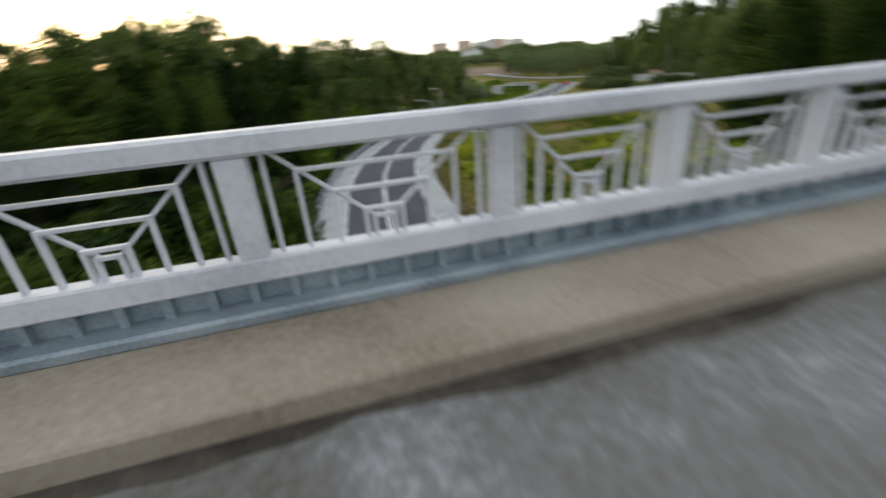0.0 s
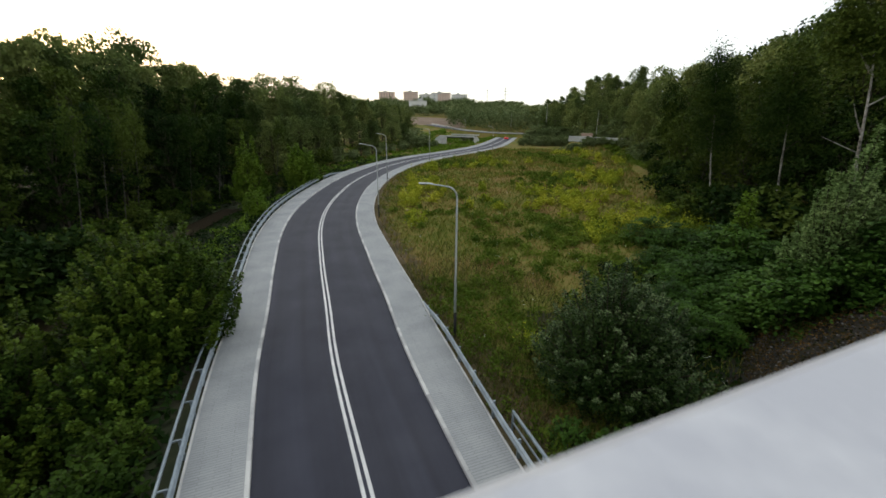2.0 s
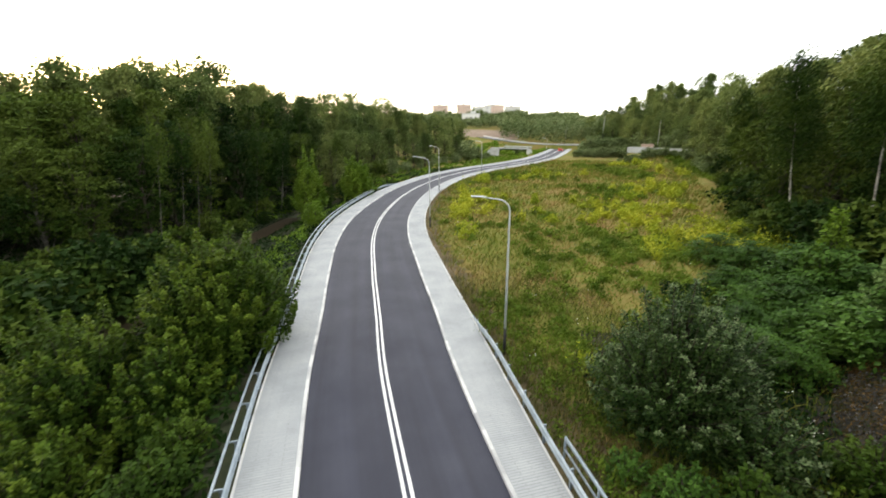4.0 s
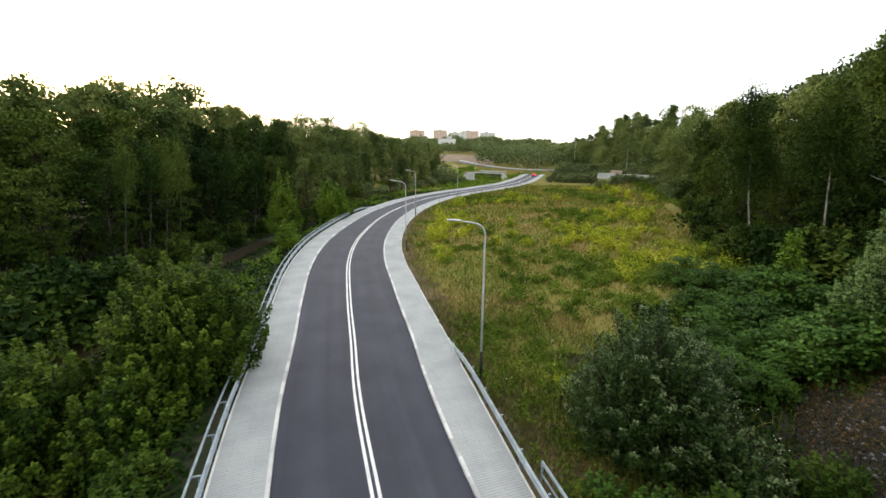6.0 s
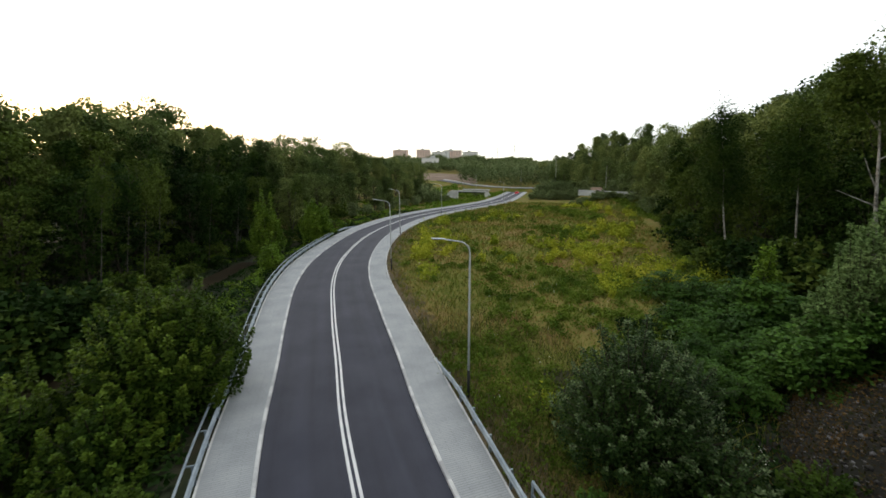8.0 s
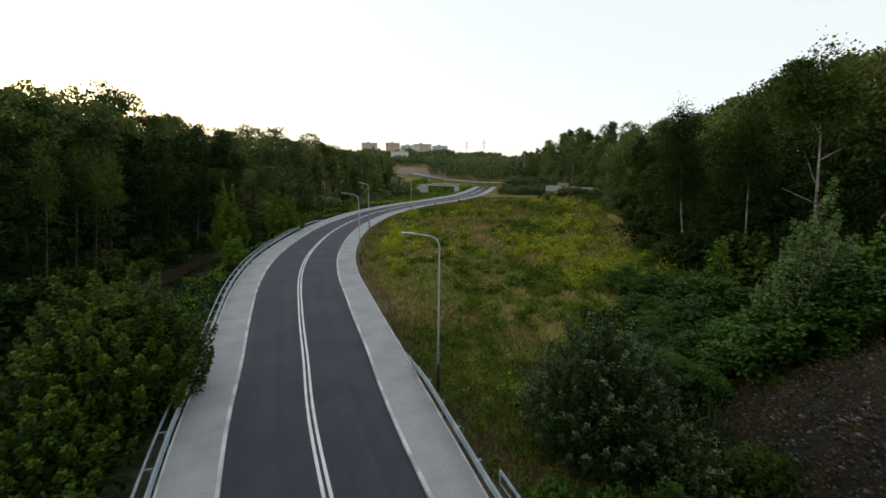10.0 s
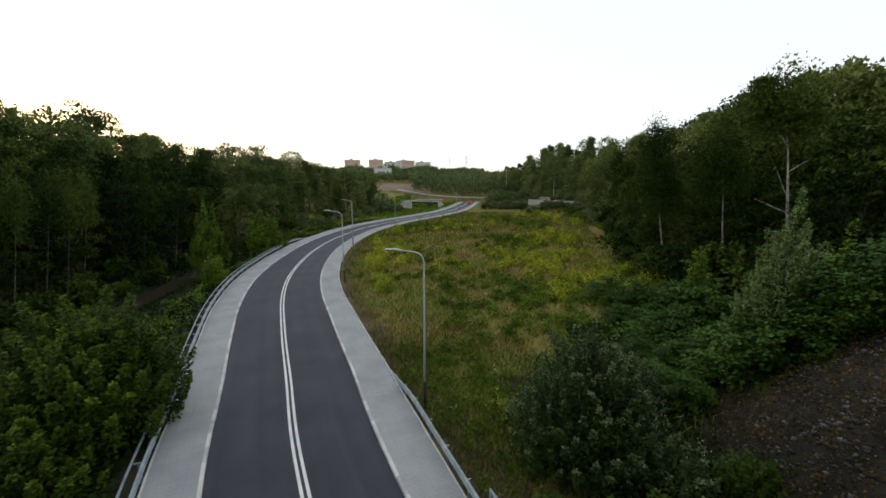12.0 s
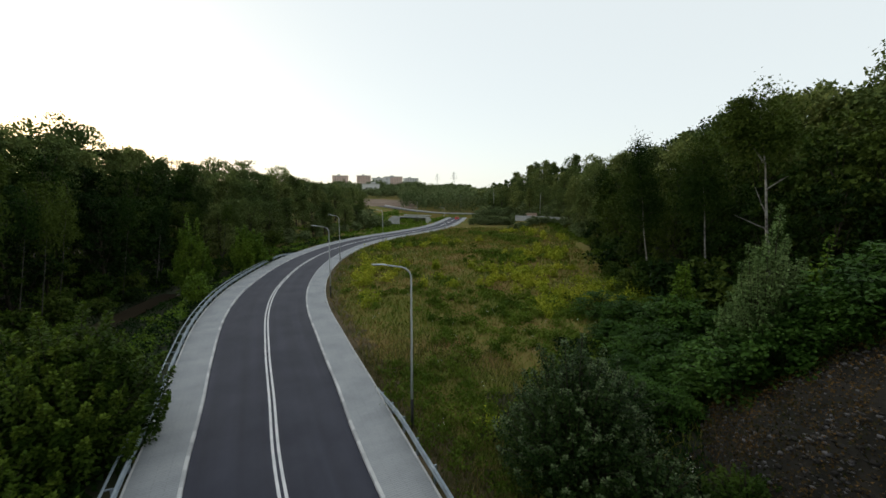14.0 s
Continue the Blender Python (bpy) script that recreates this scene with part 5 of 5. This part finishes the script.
# ---------------------------------------------------------------- car waiting at the junction
def red_car(x, y, z, turn):
    root = new("hatchback_car")
    tagged(root, "small red hatchback waiting at the junction, tail lights lit", "car")
    prof = [(-1.95, 0.35), (1.95, 0.35), (2.0, 0.62), (1.85, 0.82), (0.95, 0.95), (0.35, 1.40), (-0.9, 1.46), (-1.65, 1.25), (-1.95, 0.95)]
    b = Build()
    n = len(prof)
    for w, k in ((-0.84, 1.0), (-0.70, 1.0), (0.70, 1.0), (0.84, 1.0)):
        inset = abs(w) > 0.8
        b.v += [Vector((q[0] * (0.985 if inset else 1), w if q[1] < 1.0 else w * 0.86, q[1] - (0.03 if inset and q[1] > 1.2 else 0))) for q in prof]
    for j in range(3):
        b.f += [(j * n + i, j * n + (i + 1) % n, (j + 1) * n + (i + 1) % n, (j + 1) * n + i) for i in range(n)]
    b.f += [tuple(range(n)), tuple(3 * n + n - 1 - i for i in range(n))]
    link("body", b.mesh("body", M["car_red"]), root)
    for sgn in (-1, 1):
        w = Build()
        w.v += [Vector((q[0], sgn * q[1], q[2])) for q in ((-1.45, 0.80, 1.0), (0.65, 0.80, 1.0), (0.25, 0.735, 1.34), (-0.95, 0.735, 1.38))]
        w.v += [v + Vector((0, sgn * 0.02, 0)) for v in w.v[:4]]
        w.f += [(0, 1, 2, 3), (4, 5, 6, 7), (0, 1, 5, 4), (1, 2, 6, 5), (2, 3, 7, 6), (3, 0, 4, 7)]
        link("side_window", w.mesh("side_window", M["glass"]), root)
    link("rear_window", Build().box(Matrix.Translation((-1.80, 0, 1.11)) @ Matrix.Rotation(radians(-45), 4, "Y"), 0.36, 1.15, 0.03).mesh("rear_window", M["glass"]), root)
    link("bumper", Build().box(Matrix.Translation((-1.98, 0, 0.48)), 0.12, 1.6, 0.22, 0.03).mesh("bumper", M["black"]), root)
    link("number_plate", Build().box(Matrix.Translation((-2.05, 0, 0.5)), 0.02, 0.52, 0.11).mesh("number_plate", M["paint"]), root)
    for sgn in (-1, 1):
        link("tail_light", Build().box(Matrix.Translation((-1.99, sgn * 0.64, 0.86)), 0.05, 0.22, 0.2).mesh("tail_light", M["tail"]), root, "lit red tail light")
        for wx in (-1.25, 1.28):
            tyre = link("wheel", Build().tube([(wx, sgn * 0.62, 0.31), (wx, sgn * 0.83, 0.31)], 0.31, 18).mesh("wheel", M["rubber"], True), root)
            link("rim", Build().tube([(wx, sgn * 0.80, 0.31), (wx, sgn * 0.845, 0.31)], 0.2, 12).mesh("rim", M["zinc"]), tyre)
    root.matrix_basis = pose(x, y, z, 0, 0, turn)


tail = bpy.data.materials.new("tail_light_glow")
tail.use_nodes = True
tail.node_tree.nodes["Principled BSDF"].inputs["Base Color"].default_value = (0.6, 0.01, 0.01, 1)
tail.node_tree.nodes["Principled BSDF"].inputs["Emission Color"].default_value = (1, 0.03, 0.03, 1)
tail.node_tree.nodes["Principled BSDF"].inputs["Emission Strength"].default_value = 2.0
M["tail"] = tail
k = idx_near(-36.5, 205.0)
c = ROAD_XY[k] + ROAD_RIGHT[k] * 1.7
red_car(c[0], c[1], 0.01, math.degrees(math.atan2(ROAD_DIR[k][1], ROAD_DIR[k][0])))


# ---------------------------------------------------------------- far structures
def frame_at(az, dist, z):
    """A pose facing the bridge: x runs to the right as seen from there, y away."""
    x, y = polar(az, dist)
    return Matrix.Translation((x, y, z)) @ Matrix.Rotation(radians(az), 4, "Z")


def ribbon(name, label, category, pts, half, mat, drop=4.0):
    line3 = catmull([(p[0], p[1], p[2]) for p in pts], 3.0)
    out = []
    for i, p in enumerate(line3):
        d = line3[min(i + 1, len(line3) - 1)] - line3[max(i - 1, 0)]
        out.append((p, Vector((d.y, -d.x, 0)).normalized()))
    sec = [(-half - drop, -drop), (half + drop, -drop), (half, 0), (-half, 0)]
    return out, tagged(link(name, Build().extrude(out, sec).mesh(name, mat)), label, category, kind="structure")


def at_polar(az, dist, el):
    x, y = polar(az, dist)
    return (x, y, 11 + dist * math.tan(radians(el)))


# upper road climbing to the far left, with its pale parapet
ln, _ = ribbon("side_road", "grassy embankment of the side road beyond the meadow", "road",
               [at_polar(1, 236, -2.2), at_polar(7, 234, -2.25), at_polar(12, 236, -2.15), at_polar(16.5, 246, -1.75), at_polar(19.5, 262, -1.25), at_polar(22, 300, -0.9), at_polar(25, 350, -0.6)], 3.5, M["ground"])
tagged(link("side_road_surface", Build().extrude(ln, [(-3.2, -0.1), (3.2, -0.1), (3.2, 0.05), (-3.2, 0.05)]).mesh("side_road_surface", M["asphalt"])), "asphalt of the side road", "road", kind="structure")
tagged(link("side_road_kerb", Build().extrude(ln, [(3.0, 0.02), (3.9, 0.02), (3.9, 0.45), (3.0, 0.45)]).mesh("side_road_kerb", M["concrete"])), "pale concrete edge of the side road", "kerb", kind="structure")

# retaining wall on the wooded side
def road_wall():
    root = new("road_wall")
    tagged(root, "long low pale concrete wall before the wood", "wall")
    a, b2 = Vector(at_polar(1.6, 152, -2.45)), Vector(at_polar(-5.4, 150, -2.65))
    n = 7
    for i in range(n):
        p, q = a.lerp(b2, i / n), a.lerp(b2, (i + 1) / n)
        d = q - p
        m = Matrix.Translation((p + q) / 2 - Vector((0, 0, 0.75))) @ Matrix.Rotation(math.atan2(d.y, d.x), 4, "Z")
        link("wall_panel", Build().box(m, d.length - 0.03, 0.3, 1.9, 0.03).mesh("wall_panel", M["concrete"]), root)
    return root


road_wall()


def shed(az, dist, el, w, tall, mat, roof, label):
    root = new("site_shed")
    tagged(root, label, "shed")
    root.matrix_basis = frame_at(az, dist, 11 + dist * math.tan(radians(el)) - tall)
    link("wall", Build().box(Matrix.Translation((0, 0, tall / 2 - 1.0)), w, 2.6, tall + 2).mesh("wall", mat), root)
    b = Build()
    b.extrude([(Vector((-w / 2 - 0.2, 0, tall)), Vector((0, 1, 0))), (Vector((w / 2 + 0.2, 0, tall)), Vector((0, 1, 0)))], [(-1.6, 0), (1.6, 0), (0, 0.9)])
    link("roof", b.mesh("roof", roof), root)
    link("window", Build().box(Matrix.Translation((w * 0.15, -1.32, tall * 0.6)), w * 0.3, 0.06, 0.7).mesh("window", M["glass"]), root)


shed(-0.6, 156, -2.35, 3.4, 1.0, M["plaster_pink"], M["earth"], "low pinkish shed with a brown roof behind the wall")


# small bridge with pale wings over the stream
def culvert():
    root = new("culvert_bridge")
    tagged(root, "small pale concrete bridge with flared wing walls", "bridge")
    root.matrix_basis = frame_at(16.2, 186, 0)

    def wing(x0, x1, z0, z1, tip):
        b = Build()
        for y in (0, 0.5):
            b.v += [Vector((x0, y, z0 - 1.5)), Vector((x1, y, z0 - 1.5)), Vector((x1, y, z1)), Vector((x0 + (x1 - x0) * 0.35, y, z1)), Vector((x0, y, tip))]
        b.f += [(0, 1, 2, 3, 4), (9, 8, 7, 6, 5)] + [(i, (i + 1) % 5, 5 + (i + 1) % 5, 5 + i) for i in range(5)]
        link("wing_wall", b.mesh("wing_wall", M["concrete"]), root)

    wing(-9.8, -4.9, 0.3, 2.7, 1.2)
    wing(9.6, 7.2, 0.2, 2.2, 0.9)
    link("parapet", Build().box(Matrix.Translation((1.2, 0.2, 2.35)) @ Matrix.Rotation(radians(1.5), 4, "Y"), 12.6, 0.4, 0.55, 0.03).mesh("parapet", M["concrete"]), root)
    link("parapet", Build().box(Matrix.Translation((3.5, 7.5, 2.75)) @ Matrix.Rotation(radians(1.5), 4, "Y"), 12.6, 0.4, 0.5, 0.03).mesh("parapet", M["concrete"]), root)
    link("deck", Build().box(Matrix.Translation((2.0, 3.9, 1.95)), 13.5, 7.0, 0.4).mesh("deck", M["asphalt"]), root)
    link("abutment", Build().box(Matrix.Translation((-5.2, 3.9, 0.4)), 0.6, 7.0, 3.0).mesh("abutment", M["concrete"]), root)
    link("abutment", Build().box(Matrix.Translation((7.6, 3.9, 0.3)), 0.6, 7.0, 3.0).mesh("abutment", M["concrete"]), root)


culvert()


def block(name, label, az0, az1, dist, el_top, el_low, storeys, mats, deep=14.0):
    """A block of flats: body, roof slab with stair heads, a row of windows to each storey."""
    root = new(name)
    tagged(root, label, "building")
    x = math.radians(az1 - az0) * dist
    top, low = dist * math.tan(radians(el_top)), dist * math.tan(radians(el_low))
    tall = top - low
    root.matrix_basis = frame_at((az0 + az1) / 2, dist, 11 + low)
    link("wall", Build().box(Matrix.Translation((0, deep / 2, tall / 2 - 6)), x, deep, tall + 12).mesh("wall", mats[0]), root)
    link("roof", Build().box(Matrix.Translation((0, deep / 2, tall + 0.3)), x + 0.6, deep + 0.6, 0.6).mesh("roof", mats[1]), root)
    for k in range(max(1, int(x / 22))):
        link("stair_head", Build().box(Matrix.Translation((-x / 2 + 11 + 22 * k, deep / 2, tall + 1.6)), 5, 5, 2.2).mesh("stair_head", mats[1]), root)
    step_x = 4.2
    n = int((x - 2) / step_x)
    wm = Build().box(Matrix.Translation((0, 0, 0)), 1.5, 0.25, 1.2).mesh("window", M["glass"])
    for f in range(storeys):
        for i in range(n):
            ob = link("window", wm, root)
            ob.location = (-x / 2 + (x - n * step_x) / 2 + step_x * (i + 0.5), -0.06, tall * (f + 0.5) / storeys)
    return root


PINK, WHITE = (M["plaster_pink"], M["plaster_white"]), (M["plaster_white"], M["concrete"])
for az0, az1, et, el, st, mats in ((24.5, 26.6, 2.9, 1.8, 5, PINK), (21.5, 23.4, 2.95, 1.8, 5, PINK), (19.8, 21.3, 2.65, 1.8, 4, WHITE), (17.2, 19.6, 2.85, 1.8, 5, PINK), (15.0, 17.1, 2.65, 1.8, 4, WHITE)):
    block("apartment_block", "distant salmon block of flats on the hill" if mats is PINK else "distant pale block of flats on the hill", az0, az1, 720, et, el, st, mats)
block("white_house", "white flat-roofed building among distant trees", 20.35, 22.7, 421, 1.8, 0.8, 1, WHITE)
block("pale_house", "small pale building beside distant flats", 18.9, 19.8, 560, 2.75, 1.9, 2, WHITE)


def pylon(az, dist, el_top, tall):
    root = new("power_pylon")
    tagged(root, "distant grey lattice power pylon", "pylon")
    root.matrix_basis = frame_at(az, dist, 11 + dist * math.tan(radians(el_top)) - tall)
    for sx in (-1, 1):
        for sy in (-1, 1):
            link("leg", Build().tube([(3.2 * sx, 3.2 * sy, -6), (0.8 * sx, 0.8 * sy, tall * 0.7), (0.3 * sx, 0.3 * sy, tall)], 0.28, 4).mesh("leg", M["pole"]), root)
    for h, w in ((0.7, 7.0), (0.82, 5.5), (0.93, 4.0)):
        link("cross_arm", Build().tube([(-w, 0, tall * h), (0, 0, tall * h + 1.0), (w, 0, tall * h)], 0.3, 4).mesh("cross_arm", M["pole"]), root)
    for i in range(6):
        a0, a1 = tall * 0.7 * i / 6, tall * 0.7 * (i + 1) / 6
        w0, w1 = 3.2 - 2.4 * i / 6, 3.2 - 2.4 * (i + 1) / 6
        link("brace", Build().tube([(-w0, -w0, a0), (w1, -w1, a1)], 0.18, 4).mesh("brace", M["pole"]), root)


pylon(10.1, 820, 3.55, 42)
pylon(12.4, 950, 3.3, 40)


# brick building behind the wood
def brick_building():
    root = new("brick_building")
    tagged(root, "red brick building with tall narrow windows behind trees", "building")
    D, base = 78.0, 2.0
    root.matrix_basis = frame_at(82.5, D, base) @ Matrix.Rotation(radians(-14), 4, "Z")
    top = 11 + D * math.tan(radians(3.6)) - base
    w = 24.0
    link("wall", Build().box(Matrix.Translation((0, 7, top / 2)), w, 14, top).mesh("wall", M["brick"]), root)
    link("cornice", Build().box(Matrix.Translation((0, 7, top - 1.9)), w + 0.6, 14.6, 0.35).mesh("cornice", M["brick"]), root)
    link("roof", Build().box(Matrix.Translation((0, 7, top + 0.15)), w + 0.8, 14.8, 0.3).mesh("roof", M["brick"]), root)
    for i in range(9):
        x = -w / 2 + 1.6 + 2.6 * i
        link("pilaster", Build().box(Matrix.Translation((x - 1.3, -0.12, top / 2 - 1)), 0.5, 0.25, top - 2).mesh("pilaster", M["brick"]), root)
        for z0, h in ((top - 5.4, 2.6), (top - 9.2, 2.6), (top - 13.0, 2.4)):
            wn2 = link("window", Build().box(Matrix.Translation((x, -0.03, z0 + h / 2)), 0.95, 0.14, h).mesh("window", M["glass"]), root)
            link("sill", Build().box(Matrix.Translation((x, -0.12, z0 - 0.1)), 1.2, 0.25, 0.14).mesh("sill", M["concrete"]), wn2)
    return root


brick_building()
link_shed = new("site_shed")
tagged(link_shed, "low teal metal shed with a pale roof behind trees", "shed")
M["teal"] = shader("teal_sheet_metal", [(0.05, 0.20, 0.19), (0.07, 0.26, 0.24)], 0.5, 8, 0.5, 0.1)
link_shed.matrix_basis = frame_at(72.3, 70, 7.2)
link("wall", Build().box(Matrix.Translation((0, 2, -2.0)), 3.2, 4, 7.0).mesh("wall", M["teal"]), link_shed)
link("roof", Build().box(Matrix.Translation((0, 2, 1.62)), 3.6, 4.4, 0.22).mesh("roof", M["plaster_white"]), link_shed)


# ---------------------------------------------------------------- far woods
def far_woods(name, label, az0, az1, d0, d1, rows, el_of, size, per, seed):
    rng = np.random.default_rng(seed)
    pts = []
    for r in range(rows):
        dist = d0 + (d1 - d0) * r / max(1, rows - 1)
        az2 = az0
        while az2 < az1:
            dd = dist * rng.uniform(0.97, 1.03)
            x, y = polar(az2, dd)
            g = height1(x, y)
            top = 11 + dd * math.tan(radians(el_of(az2) * 1.0)) + rng.normal(0, 1.0) - (rows - 1 - r) * 0.8
            tall = max(7.0, top - g)
            wide = rng.uniform(3.0, 4.6)
            d = rng.normal(size=(per, 3))
            d /= np.linalg.norm(d, axis=1)[:, None]
            rr = rng.uniform(0.5, 1.0, (per, 1)) * (1 + 0.25 * np.sin(3 * np.arctan2(d[:, 1:2], d[:, :1]) + 5 * d[:, 2:]))
            pts.append(np.array([x, y, g + tall * 0.52]) + d * rr * np.array([wide, wide, tall * 0.48]))
            az2 += math.degrees(wide * 1.35 / dist)
    rn = np.random.default_rng(seed + 1)
    # the leaf colour itself carries the haze of the distance
    return scatter(name, label, "woods", np.concatenate(pts), size, M["leaf_far_hazed"], rn)


far_woods("far_woods", "distant woods beyond the junction, haze paled into their green", 4, 17.5, 262, 330, 4, lambda a: 1.55 + 0.25 * math.sin(a * 1.7), 0.85, 480, 60)
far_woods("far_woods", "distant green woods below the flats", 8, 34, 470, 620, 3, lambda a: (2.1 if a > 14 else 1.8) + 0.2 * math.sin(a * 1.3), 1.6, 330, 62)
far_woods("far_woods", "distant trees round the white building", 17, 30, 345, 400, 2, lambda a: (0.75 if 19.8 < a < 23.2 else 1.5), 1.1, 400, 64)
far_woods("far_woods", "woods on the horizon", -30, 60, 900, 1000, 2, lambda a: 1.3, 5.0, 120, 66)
